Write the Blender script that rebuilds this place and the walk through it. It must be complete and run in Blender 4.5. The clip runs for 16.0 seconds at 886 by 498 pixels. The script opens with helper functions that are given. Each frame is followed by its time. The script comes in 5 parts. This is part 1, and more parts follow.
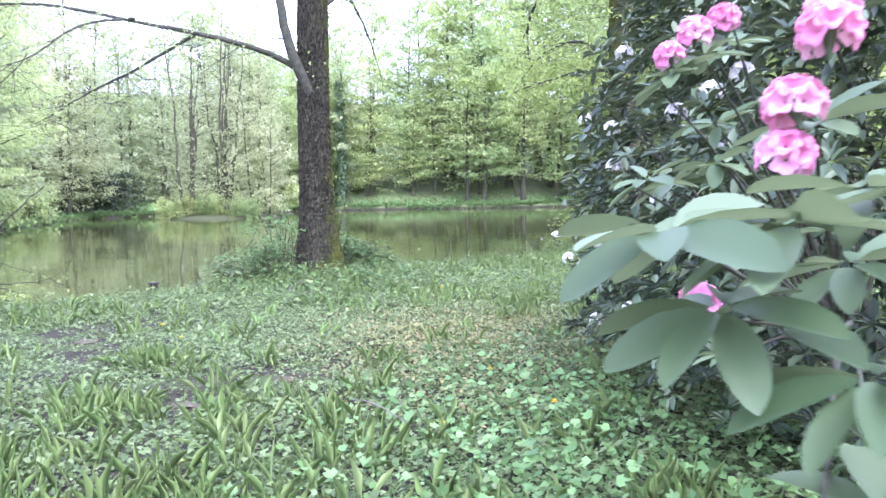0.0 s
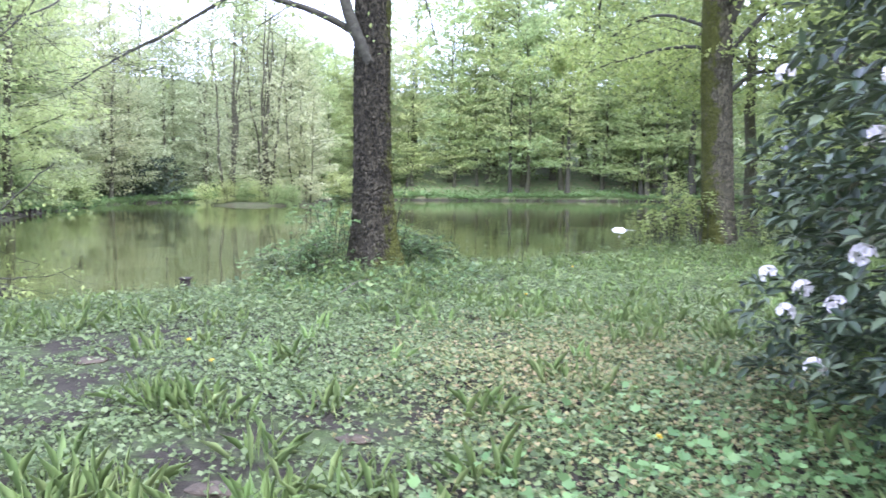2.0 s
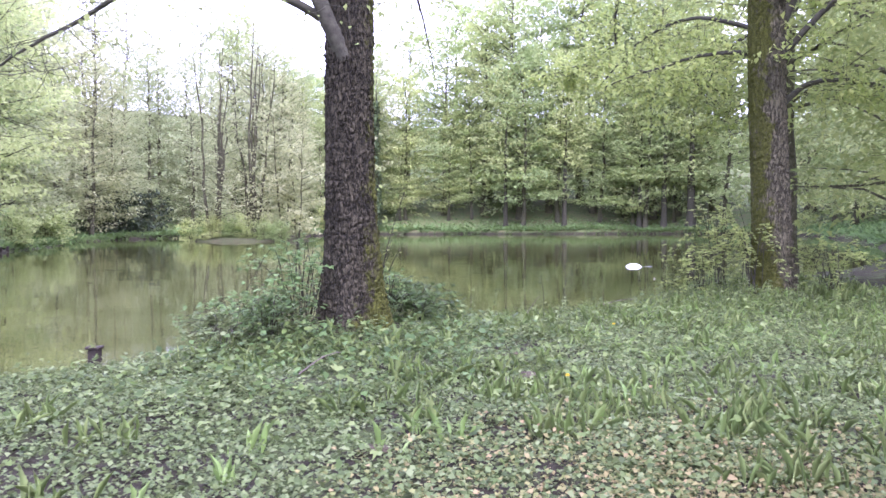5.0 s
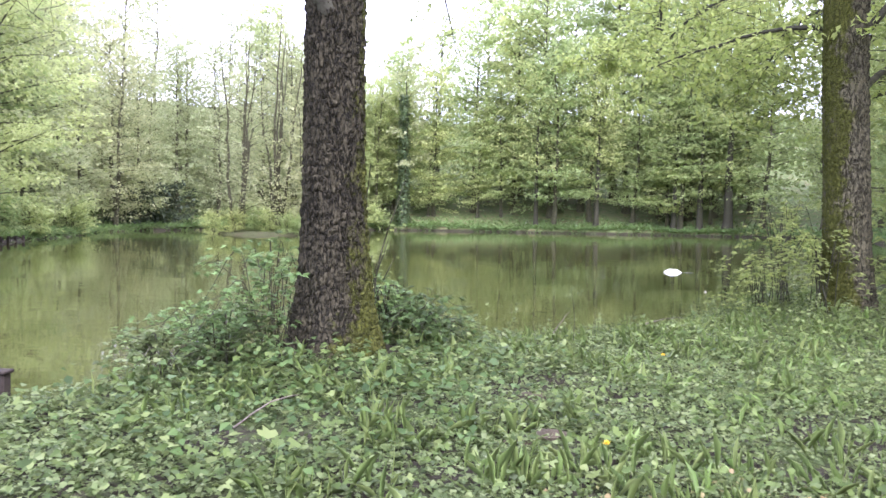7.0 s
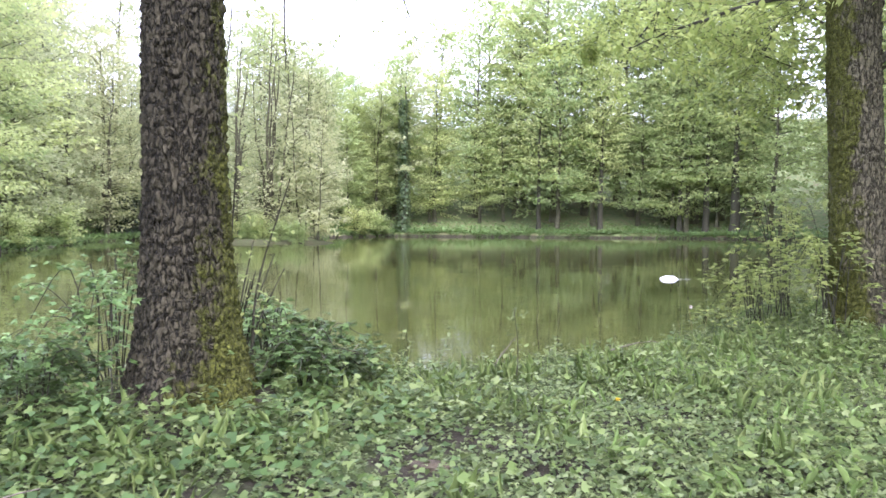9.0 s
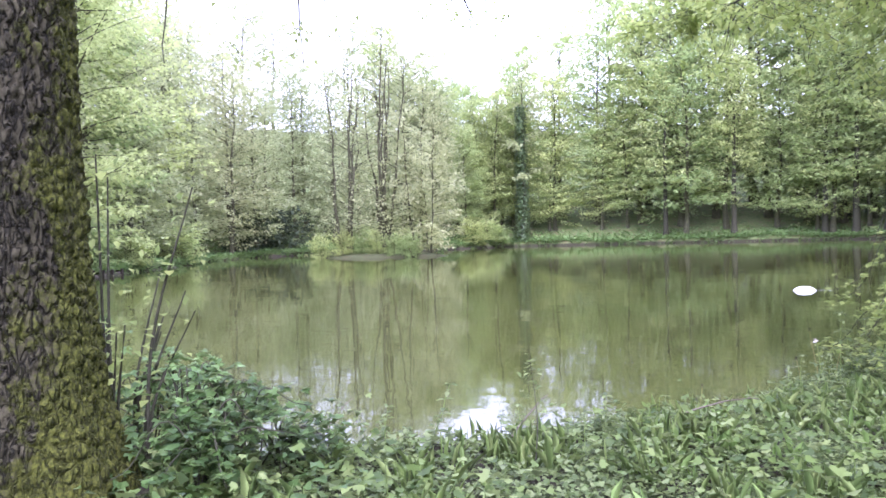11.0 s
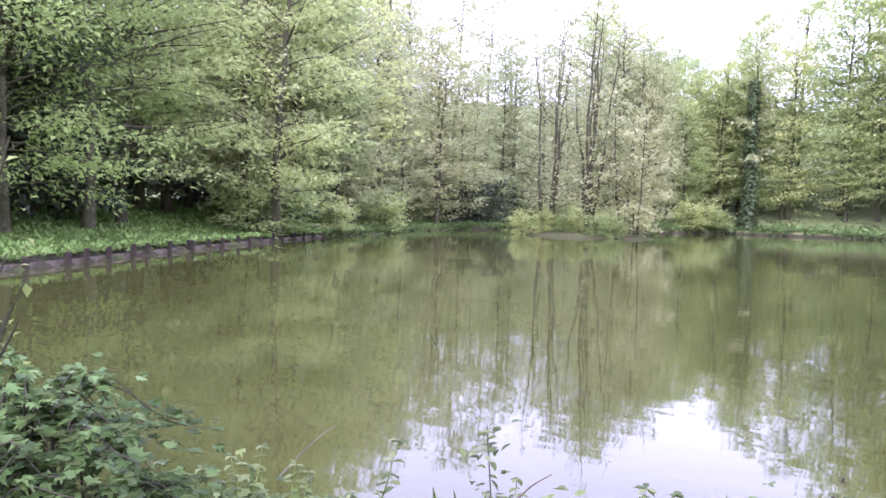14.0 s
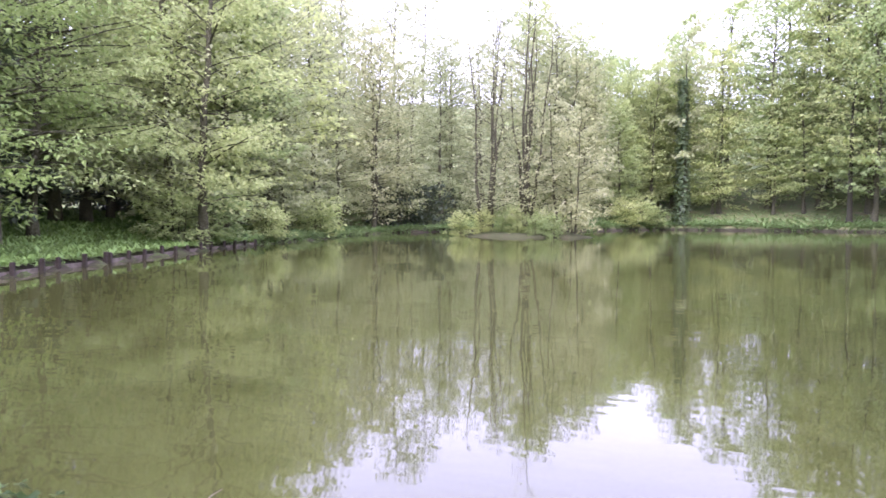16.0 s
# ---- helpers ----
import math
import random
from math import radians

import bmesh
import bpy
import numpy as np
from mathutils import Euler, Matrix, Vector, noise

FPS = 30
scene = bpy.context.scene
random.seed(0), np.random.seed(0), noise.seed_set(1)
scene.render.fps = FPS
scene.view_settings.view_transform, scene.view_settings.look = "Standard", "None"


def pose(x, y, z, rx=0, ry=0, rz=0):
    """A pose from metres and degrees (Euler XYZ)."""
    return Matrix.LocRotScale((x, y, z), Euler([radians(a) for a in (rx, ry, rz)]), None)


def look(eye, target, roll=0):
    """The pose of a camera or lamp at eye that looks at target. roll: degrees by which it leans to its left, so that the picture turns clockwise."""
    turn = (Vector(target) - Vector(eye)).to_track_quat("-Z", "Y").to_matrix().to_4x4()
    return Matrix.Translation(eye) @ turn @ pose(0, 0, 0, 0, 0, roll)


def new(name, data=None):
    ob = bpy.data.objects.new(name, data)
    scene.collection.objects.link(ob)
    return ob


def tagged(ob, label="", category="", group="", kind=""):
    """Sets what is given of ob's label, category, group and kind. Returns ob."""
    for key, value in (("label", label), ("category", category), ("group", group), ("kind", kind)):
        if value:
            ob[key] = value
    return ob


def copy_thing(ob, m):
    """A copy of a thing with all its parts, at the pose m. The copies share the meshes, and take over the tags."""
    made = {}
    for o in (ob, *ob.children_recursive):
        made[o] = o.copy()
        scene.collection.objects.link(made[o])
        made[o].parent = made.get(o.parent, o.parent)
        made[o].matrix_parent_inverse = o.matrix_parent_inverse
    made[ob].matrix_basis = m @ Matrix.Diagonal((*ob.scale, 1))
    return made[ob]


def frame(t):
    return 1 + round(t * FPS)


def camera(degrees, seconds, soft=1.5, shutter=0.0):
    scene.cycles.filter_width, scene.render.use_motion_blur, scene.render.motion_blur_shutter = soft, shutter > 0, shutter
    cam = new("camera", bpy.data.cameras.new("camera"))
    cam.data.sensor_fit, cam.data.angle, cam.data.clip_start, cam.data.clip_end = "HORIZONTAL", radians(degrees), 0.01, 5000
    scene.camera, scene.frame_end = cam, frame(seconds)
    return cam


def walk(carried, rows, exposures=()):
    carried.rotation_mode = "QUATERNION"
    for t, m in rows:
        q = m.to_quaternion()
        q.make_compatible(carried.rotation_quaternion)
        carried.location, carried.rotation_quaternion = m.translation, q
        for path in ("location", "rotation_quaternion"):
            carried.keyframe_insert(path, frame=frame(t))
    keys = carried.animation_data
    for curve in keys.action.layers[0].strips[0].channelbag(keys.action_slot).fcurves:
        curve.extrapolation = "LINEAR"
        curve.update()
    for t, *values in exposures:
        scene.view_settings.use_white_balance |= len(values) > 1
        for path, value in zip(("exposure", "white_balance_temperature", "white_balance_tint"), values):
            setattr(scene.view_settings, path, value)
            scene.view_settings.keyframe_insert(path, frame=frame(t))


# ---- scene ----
cam = camera(61.3, 16.0, shutter=0.25)
PATH = [
    (0, (-0.106, 1.335, 1.265), (-0.133, 3.33, 1.129), -0.9),
    (0.5, (-0.339, 1.766, 1.217), (-0.312, 3.759, 1.05), 0.8),
    (1, (-0.518, 2.175, 1.275), (-0.379, 4.162, 1.094), 0.5),
    (1.5, (-0.572, 2.683, 1.25), (-0.473, 4.673, 1.084), -0.3),
    (2, (-0.697, 3.105, 1.222), (-0.821, 5.095, 1.064), 0.3),
    (2.5, (-0.848, 3.516, 1.23), (-1.148, 5.487, 1.084), -0.7),
    (3, (-0.944, 4.046, 1.243), (-1.507, 5.961, 1.118), -1.7),
    (3.5, (-1.022, 4.402, 1.218), (-1.573, 6.32, 1.088), -0.8),
    (4, (-1.146, 4.879, 1.228), (-1.431, 6.855, 1.103), -0.9),
    (4.5, (-1.051, 5.285, 1.209), (-1.183, 7.28, 1.152), -0.6),
    (4.7, (-0.999, 5.464, 1.224), (-1.104, 7.46, 1.159), -0.2),
    (7, (-0.814, 7.486, 1.258), (-1.001, 9.476, 1.18), 1.0),
    (7.5, (-0.744, 7.852, 1.26), (-0.938, 9.841, 1.186), 1.0),
    (8, (-0.461, 8.32, 1.275), (-0.647, 10.31, 1.21), 0.3),
    (8.2, (-0.398, 8.459, 1.26), (-0.571, 10.45, 1.192), 0.4),
    (10.3, (0.294, 10.524, 1.319), (-0.105, 12.483, 1.271), 0.6),
    (10.5, (0.33, 10.718, 1.347), (-0.11, 12.668, 1.3), 0.6),
    (11, (0.56, 11.143, 1.31), (0.017, 13.068, 1.276), -1.5),
    (11.5, (0.766, 11.521, 1.348), (0.147, 13.423, 1.318), -2.8),
    (12, (0.898, 11.986, 1.324), (0.24, 13.874, 1.277), 0.1),
    (12.5, (0.996, 12.272, 1.38), (0.333, 14.159, 1.326), 0.6),
    (13, (1.222, 12.76, 1.342), (0.494, 14.622, 1.287), -0.1),
    (13.5, (1.273, 13.007, 1.405), (0.342, 14.777, 1.348), 0.1),
    (14, (1.163, 13.164, 1.369), (0.095, 14.853, 1.27), 1.7),
    (14.5, (1.089, 13.306, 1.303), (0.002, 14.984, 1.226), -1.9),
    (15, (1.069, 13.553, 1.378), (0.03, 15.259, 1.273), -2.4),
    (15.5, (0.943, 13.705, 1.344), (-0.072, 15.424, 1.235), -1.7),
    (16, (0.811, 13.993, 1.358), (-0.119, 15.761, 1.269), 0.2),
]
# seconds, stops, kelvin, tint: the clip's camera shifts its white balance a little on the way
EXPOSURES = [(0, 2.2, 5150, 31), (0.5, 1.97, 5200, 26), (1.5, 1.98, 5200, 26), (2.0, 1.96, 5250, 30), (3.0, 1.92, 5300, 40), (4.5, 1.88, 5350, 49), (8, 1.82, 5850, 28), (10.5, 1.86, 5500, 36), (12.5, 1.80, 5420, 42), (14, 1.72, 5550, 46), (16, 1.72, 5700, 46)]
walk(cam, [(t, look(eye, aim, roll)) for t, eye, aim, roll in PATH], EXPOSURES)

# ---- world, sun, exposure ----
world = bpy.data.worlds.new("overcast_sky")
scene.world = world
world.use_nodes = True
wn, wl = world.node_tree.nodes, world.node_tree.links
wn.clear()
sky = wn.new("ShaderNodeTexSky")
sky.sky_type, sky.sun_disc = "NISHITA", False
sky.sun_elevation, sky.sun_rotation = radians(52), radians(150)
sky.air_density, sky.dust_density = 1.0, 4.0
sat = wn.new("ShaderNodeHueSaturation")
sat.inputs["Saturation"].default_value = 0.18
cloud = wn.new("ShaderNodeMixRGB")
cloud.inputs[0].default_value = 0.6
cloud.inputs[2].default_value = (11.3, 12.0, 13.8, 1)
bg = wn.new("ShaderNodeBackground")
bg.inputs["Strength"].default_value = 0.15
wout = wn.new("ShaderNodeOutputWorld")
wl.new(sky.outputs[0], sat.inputs["Color"])
wl.new(sat.outputs[0], cloud.inputs[1])
wl.new(cloud.outputs[0], bg.inputs["Color"])
wl.new(bg.outputs[0], wout.inputs[0])
sun = new("sun", bpy.data.lights.new("sun", "SUN"))
sun.data.energy, sun.data.angle, sun.data.color = 1.2, radians(30), (1.0, 0.96, 0.9)
sun.matrix_world = look((6, -10, 18), (0, 0, 0))


# ---- materials ----
def shader(name):
    m = bpy.data.materials.new(name)
    m.use_nodes = True
    n, l = m.node_tree.nodes, m.node_tree.links
    return m, n, l, n["Principled BSDF"], n["Material Output"]


def noise_tex(n, l, scale, detail=4.0, rough=0.6, coord="Object", stretch=None):
    tc = n.new("ShaderNodeTexCoord")
    t = n.new("ShaderNodeTexNoise")
    t.inputs["Scale"].default_value = scale
    t.inputs["Detail"].default_value = detail
    t.inputs["Roughness"].default_value = rough
    if stretch:
        mp = n.new("ShaderNodeMapping")
        mp.inputs["Scale"].default_value = stretch
        l.new(tc.outputs[coord], mp.inputs[0])
        l.new(mp.outputs[0], t.inputs["Vector"])
    else:
        l.new(tc.outputs[coord], t.inputs["Vector"])
    return t.outputs["Fac"]


def ramp(n, l, fac, stops):
    r = n.new("ShaderNodeValToRGB")
    e = r.color_ramp.elements
    while len(e) < len(stops):
        e.new(0.5)
    for k, (p, c) in enumerate(stops):
        e[k].position, e[k].color = p, (*c, 1)
    l.new(fac, r.inputs[0])
    return r.outputs[0]


def mixed(n, l, fac, a, b):
    x = n.new("ShaderNodeMixRGB")
    for i, v in enumerate((fac, a, b)):
        if isinstance(v, (int, float)):
            x.inputs[i].default_value = v
        elif isinstance(v, tuple):
            x.inputs[i].default_value = (*v, 1)
        else:
            l.new(v, x.inputs[i])
    return x.outputs[0]


def bumped(n, l, bsdf, height, strength, distance):
    b = n.new("ShaderNodeBump")
    b.inputs["Strength"].default_value = strength
    b.inputs["Distance"].default_value = distance
    l.new(height, b.inputs["Height"])
    l.new(b.outputs[0], bsdf.inputs["Normal"])


def leaf_mat(name, colours, through_light=0.35, rough=0.5, per_object=0.0, spec=0.3):
    """Leaves: each leaf takes its own green from the ramp; part of the light goes through."""
    m, n, l, bsdf, out = shader(name)
    geo = n.new("ShaderNodeNewGeometry")
    k = len(colours) - 1
    col = ramp(n, l, geo.outputs["Random Per Island"], [(i / k, c) for i, c in enumerate(colours)])
    if per_object:
        oi = n.new("ShaderNodeObjectInfo")
        hs = n.new("ShaderNodeHueSaturation")
        mr = n.new("ShaderNodeMapRange")
        mr.inputs["To Min"].default_value, mr.inputs["To Max"].default_value = 1 - per_object, 1 + per_object
        l.new(oi.outputs["Random"], mr.inputs["Value"])
        l.new(mr.outputs[0], hs.inputs["Value"])
        mh = n.new("ShaderNodeMapRange")
        mh.inputs["To Min"].default_value, mh.inputs["To Max"].default_value = 0.52, 0.475
        l.new(oi.outputs["Random"], mh.inputs["Value"])
        l.new(mh.outputs[0], hs.inputs["Hue"])
        l.new(col, hs.inputs["Color"])
        col = hs.outputs[0]
    l.new(col, bsdf.inputs["Base Color"])
    bsdf.inputs["Roughness"].default_value = rough
    bsdf.inputs["Specular IOR Level"].default_value = spec
    tr = n.new("ShaderNodeBsdfTranslucent")
    l.new(mixed(n, l, 0.4, col, (0.47, 0.54, 0.24)), tr.inputs["Color"])
    mx = n.new("ShaderNodeMixShader")
    mx.inputs[0].default_value = through_light
    l.new(bsdf.outputs[0], mx.inputs[1])
    l.new(tr.outputs[0], mx.inputs[2])
    l.new(mx.outputs[0], out.inputs["Surface"])
    return m


def bark_mat(name, dark, light, scale=9.0, moss=0.0):
    m, n, l, bsdf, out = shader(name)
    f = noise_tex(n, l, scale * 2.2, 8, 0.75, stretch=(1, 1, 0.35))
    col = ramp(n, l, f, [(0.36, tuple(0.75 * a + 0.25 * b for a, b in zip(dark, light))), (0.52, tuple(0.4 * a + 0.6 * b for a, b in zip(dark, light))), (0.68, light)])
    tcv = n.new("ShaderNodeTexCoord")
    mpv = n.new("ShaderNodeMapping")
    mpv.inputs["Scale"].default_value = (1, 1, 0.30)
    l.new(tcv.outputs["Object"], mpv.inputs[0])
    wob = n.new("ShaderNodeTexNoise")
    wob.inputs["Scale"].default_value = scale * 0.8
    l.new(mpv.outputs[0], wob.inputs["Vector"])
    add = n.new("ShaderNodeVectorMath")
    add.operation = "MULTIPLY_ADD"
    l.new(wob.outputs["Color"], add.inputs[0])
    add.inputs[1].default_value = (0.13, 0.13, 0.13)
    l.new(mpv.outputs[0], add.inputs[2])
    vor = n.new("ShaderNodeTexVoronoi")
    vor.feature = "DISTANCE_TO_EDGE"
    vor.inputs["Scale"].default_value = scale
    l.new(add.outputs[0], vor.inputs["Vector"])
    fissure = ramp(n, l, vor.outputs["Distance"], [(0.0, (0.12, 0.12, 0.12)), (0.13, (1, 1, 1))])
    col = mixed(n, l, fissure, dark, col)
    big = noise_tex(n, l, 1.6, 4)
    col = mixed(n, l, ramp(n, l, big, [(0.45, (0, 0, 0)), (0.7, (0.5, 0.5, 0.5))]), col, dark)
    if moss:
        mf = noise_tex(n, l, 5.5, 9, 0.8, stretch=(1, 1, 0.6))
        tc = n.new("ShaderNodeTexCoord")
        sp = n.new("ShaderNodeSeparateXYZ")
        l.new(tc.outputs["Object"], sp.inputs[0])
        side = n.new("ShaderNodeMath")
        side.operation = "MULTIPLY_ADD"
        l.new(sp.outputs["X"], side.inputs[0])
        side.inputs[1].default_value, side.inputs[2].default_value = 0.62, -0.06
        back = n.new("ShaderNodeMath")
        back.operation = "MULTIPLY_ADD"
        l.new(sp.outputs["Y"], back.inputs[0])
        back.inputs[1].default_value = 0.30
        l.new(side.outputs[0], back.inputs[2])
        base = n.new("ShaderNodeMapRange")
        base.inputs["From Min"].default_value, base.inputs["From Max"].default_value = 0.0, 1.3
        base.inputs["To Min"].default_value, base.inputs["To Max"].default_value = 0.16, 0.0
        l.new(sp.outputs["Z"], base.inputs["Value"])
        low = n.new("ShaderNodeMath")
        l.new(base.outputs[0], low.inputs[0])
        l.new(back.outputs[0], low.inputs[1])
        tot = n.new("ShaderNodeMath")
        l.new(mf, tot.inputs[0])
        l.new(low.outputs[0], tot.inputs[1])
        mask = ramp(n, l, tot.outputs[0], [(0.62 - 0.05 * moss, (0, 0, 0)), (0.70 - 0.05 * moss, (1, 1, 1))])
        fine = noise_tex(n, l, 60, 3)
        green = ramp(n, l, fine, [(0.3, (0.02, 0.022, 0.005)), (0.7, (0.115, 0.125, 0.02))])
        col = mixed(n, l, mask, col, green)
    l.new(col, bsdf.inputs["Base Color"])
    bsdf.inputs["Roughness"].default_value = 0.9
    bsdf.inputs["Specular IOR Level"].default_value = 0.2
    hb = n.new("ShaderNodeMath")
    hb.operation = "MULTIPLY_ADD"
    l.new(noise_tex(n, l, scale * 4, 6, 0.7, stretch=(1, 1, 0.5)), hb.inputs[0])
    hb.inputs[1].default_value = 0.4
    l.new(fissure, hb.inputs[2])
    bumped(n, l, bsdf, hb.outputs[0], 1.0, 0.025)
    return m


def plain_mat(name, a, b, scale=8.0, rough=0.8, bump=0.3, spec=0.3):
    m, n, l, bsdf, out = shader(name)
    f = noise_tex(n, l, scale, 6, 0.65)
    l.new(ramp(n, l, f, [(0.3, a), (0.7, b)]), bsdf.inputs["Base Color"])
    bsdf.inputs["Roughness"].default_value = rough
    bsdf.inputs["Specular IOR Level"].default_value = spec
    bumped(n, l, bsdf, noise_tex(n, l, scale * 5, 4), bump, 0.02)
    return m


def water_mat():
    m, n, l, bsdf, out = shader("murky_water")
    f = noise_tex(n, l, 0.08, 3)
    l.new(ramp(n, l, f, [(0.35, (0.045, 0.051, 0.014)), (0.65, (0.055, 0.060, 0.018))]), bsdf.inputs["Base Color"])
    bsdf.inputs["Roughness"].default_value = 0.03
    bsdf.inputs["IOR"].default_value = 1.36
    a = noise_tex(n, l, 2.2, 2, 0.5, stretch=(0.55, 1, 1))
    c = noise_tex(n, l, 0.35, 2, 0.5)
    s = n.new("ShaderNodeMath")
    s.operation = "MULTIPLY_ADD"
    l.new(c, s.inputs[0])
    s.inputs[1].default_value = 2.5
    l.new(a, s.inputs[2])
    bumped(n, l, bsdf, s.outputs[0], 0.11, 0.026)
    return m


def soil_mat():
    m, n, l, bsdf, out = shader("bank_soil")
    f = noise_tex(n, l, 2.2, 8, 0.65)
    fine = noise_tex(n, l, 38, 5, 0.7)
    earth = ramp(n, l, fine, [(0.3, (0.016, 0.014, 0.009)), (0.7, (0.056, 0.049, 0.033))])
    weed = ramp(n, l, fine, [(0.3, (0.03, 0.045, 0.014)), (0.7, (0.09, 0.12, 0.04))])
    col = mixed(n, l, ramp(n, l, f, [(0.47, (0, 0, 0)), (0.60, (1, 1, 1))]), earth, weed)
    litter = ramp(n, l, noise_tex(n, l, 1.3, 8, 0.75), [(0.34, (0.07, 0.10, 0.035)), (0.5, (0.14, 0.18, 0.065)), (0.62, (0.165, 0.14, 0.075)), (0.75, (0.16, 0.20, 0.075))])
    tc = n.new("ShaderNodeTexCoord")
    sp = n.new("ShaderNodeSeparateXYZ")
    l.new(tc.outputs["Object"], sp.inputs[0])
    woods = n.new("ShaderNodeMapRange")
    woods.inputs["From Min"].default_value, woods.inputs["From Max"].default_value = 56, 72
    l.new(sp.outputs["Y"], woods.inputs["Value"])
    col = mixed(n, l, woods.outputs[0], col, litter)
    wet = n.new("ShaderNodeMapRange")
    wet.inputs["From Min"].default_value, wet.inputs["From Max"].default_value = -0.06, 0.10
    l.new(sp.outputs["Z"], wet.inputs["Value"])
    rim = n.new("ShaderNodeMath")
    rim.operation = "MAXIMUM"
    l.new(wet.outputs[0], rim.inputs[0])
    near = n.new("ShaderNodeMath")
    near.operation = "SUBTRACT"
    near.inputs[0].default_value = 1.0
    l.new(woods.outputs[0], near.inputs[1])
    l.new(near.outputs[0], rim.inputs[1])
    col = mixed(n, l, rim.outputs[0], earth, col)
    l.new(col, bsdf.inputs["Base Color"])
    bsdf.inputs["Roughness"].default_value = 0.95
    bsdf.inputs["Specular IOR Level"].default_value = 0.15
    bumped(n, l, bsdf, fine, 0.8, 0.03)
    return m


M_WATER, M_SOIL = water_mat(), soil_mat()
M_BARK = bark_mat("mossy_bark", (0.009, 0.008, 0.0045), (0.098, 0.087, 0.049), 20, moss=1.9)
M_BARK2 = bark_mat("mossier_bark", (0.02, 0.018, 0.010), (0.185, 0.17, 0.10), 18, moss=1.5)
M_STEM = bark_mat("alder_bark", (0.055, 0.053, 0.029), (0.18, 0.175, 0.105), 18)
M_TWIG = plain_mat("twig_bark", (0.023, 0.022, 0.013), (0.073, 0.070, 0.042), 14)
M_CROWN = leaf_mat("spring_leaves", [(0.275, 0.355, 0.125), (0.385, 0.47, 0.178), (0.48, 0.55, 0.24)], 0.62, 0.6, per_object=0.2)
M_CROWN_PALE = leaf_mat("budding_leaves", [(0.275, 0.31, 0.148), (0.36, 0.395, 0.20), (0.43, 0.455, 0.26)], 0.56, 0.6, per_object=0.12)
M_CROWN_NEAR = leaf_mat("fresh_leaves", [(0.15, 0.21, 0.05), (0.25, 0.31, 0.08), (0.35, 0.39, 0.12)], 0.55, 0.5)
M_LIME = leaf_mat("lime_leaves", [(0.22, 0.30, 0.06), (0.33, 0.41, 0.09), (0.44, 0.49, 0.14)], 0.55, 0.5)
M_IVY = leaf_mat("ivy_leaves", [(0.05, 0.085, 0.035), (0.085, 0.13, 0.05), (0.12, 0.17, 0.07)], 0.2, 0.4)
# near-black needles, for firs and for those that replace shade between trees
M_FIR_FILL = leaf_mat("dark_fill_needles", [(0.02, 0.035, 0.018), (0.04, 0.06, 0.03), (0.06, 0.08, 0.04)], 0.1, 0.6)
M_COVER = leaf_mat("ground_cover_leaves", [(0.043, 0.065, 0.019), (0.078, 0.115, 0.034), (0.115, 0.158, 0.05), (0.175, 0.213, 0.09)], 0.28, 0.55, spec=0.28)
M_PALE = leaf_mat("pale_ground_leaves", [(0.09, 0.13, 0.042), (0.17, 0.19, 0.065), (0.255, 0.23, 0.095), (0.27, 0.195, 0.10)], 0.25, 0.6, spec=0.15)
M_DANDY = leaf_mat("dandelion_leaves", [(0.13, 0.22, 0.05), (0.19, 0.30, 0.075), (0.26, 0.37, 0.11)], 0.4, 0.42, spec=0.4)
M_GRASS = leaf_mat("grass_blades", [(0.12, 0.185, 0.05), (0.19, 0.265, 0.075), (0.28, 0.34, 0.12)], 0.3, 0.5)
M_WEED = leaf_mat("lush_weed_leaves", [(0.07, 0.14, 0.04), (0.125, 0.22, 0.065), (0.19, 0.30, 0.10)], 0.32, 0.5)
M_HERB = leaf_mat("broad_herb_leaves", [(0.032, 0.058, 0.012), (0.068, 0.108, 0.024), (0.11, 0.16, 0.04), (0.185, 0.23, 0.08)], 0.3, 0.5, spec=0.24)
M_FRESH = leaf_mat("fresh_green_leaves", [(0.14, 0.225, 0.05), (0.22, 0.325, 0.08), (0.32, 0.42, 0.13)], 0.55, 0.5)
M_LAWN = leaf_mat("lawn_blades", [(0.11, 0.20, 0.045), (0.16, 0.27, 0.065), (0.21, 0.33, 0.09)], 0.3, 0.5)
M_BRAMBLE = leaf_mat("bramble_leaves", [(0.024, 0.05, 0.012), (0.052, 0.098, 0.024), (0.10, 0.165, 0.048)], 0.28, 0.5, spec=0.22)
M_RHODO = leaf_mat("rhododendron_leaves", [(0.010, 0.019, 0.008), (0.022, 0.04, 0.016), (0.06, 0.088, 0.038), (0.17, 0.205, 0.105)], 0.08, 0.46, spec=0.34)
M_RHODO_NEW = leaf_mat("new_rhododendron_leaves", [(0.038, 0.065, 0.024), (0.066, 0.10, 0.04), (0.11, 0.145, 0.07)], 0.22, 0.5, spec=0.28)
M_PINK = leaf_mat("pink_petals", [(0.62, 0.13, 0.30), (0.70, 0.22, 0.40), (0.76, 0.36, 0.53)], 0.35, 0.6)
M_PINK2 = leaf_mat("rose_petals", [(0.68, 0.2, 0.38), (0.74, 0.28, 0.46)], 0.35, 0.6)
M_PINK3 = leaf_mat("light_pink_petals", [(0.74, 0.32, 0.5), (0.78, 0.42, 0.58)], 0.35, 0.6)
M_WHITE = leaf_mat("white_petals", [(0.68, 0.58, 0.56), (0.76, 0.70, 0.66), (0.80, 0.77, 0.73)], 0.3, 0.6)
M_TIMBER = plain_mat("wet_timber", (0.018, 0.014, 0.011), (0.06, 0.046, 0.034), 7, 0.85, 0.6)
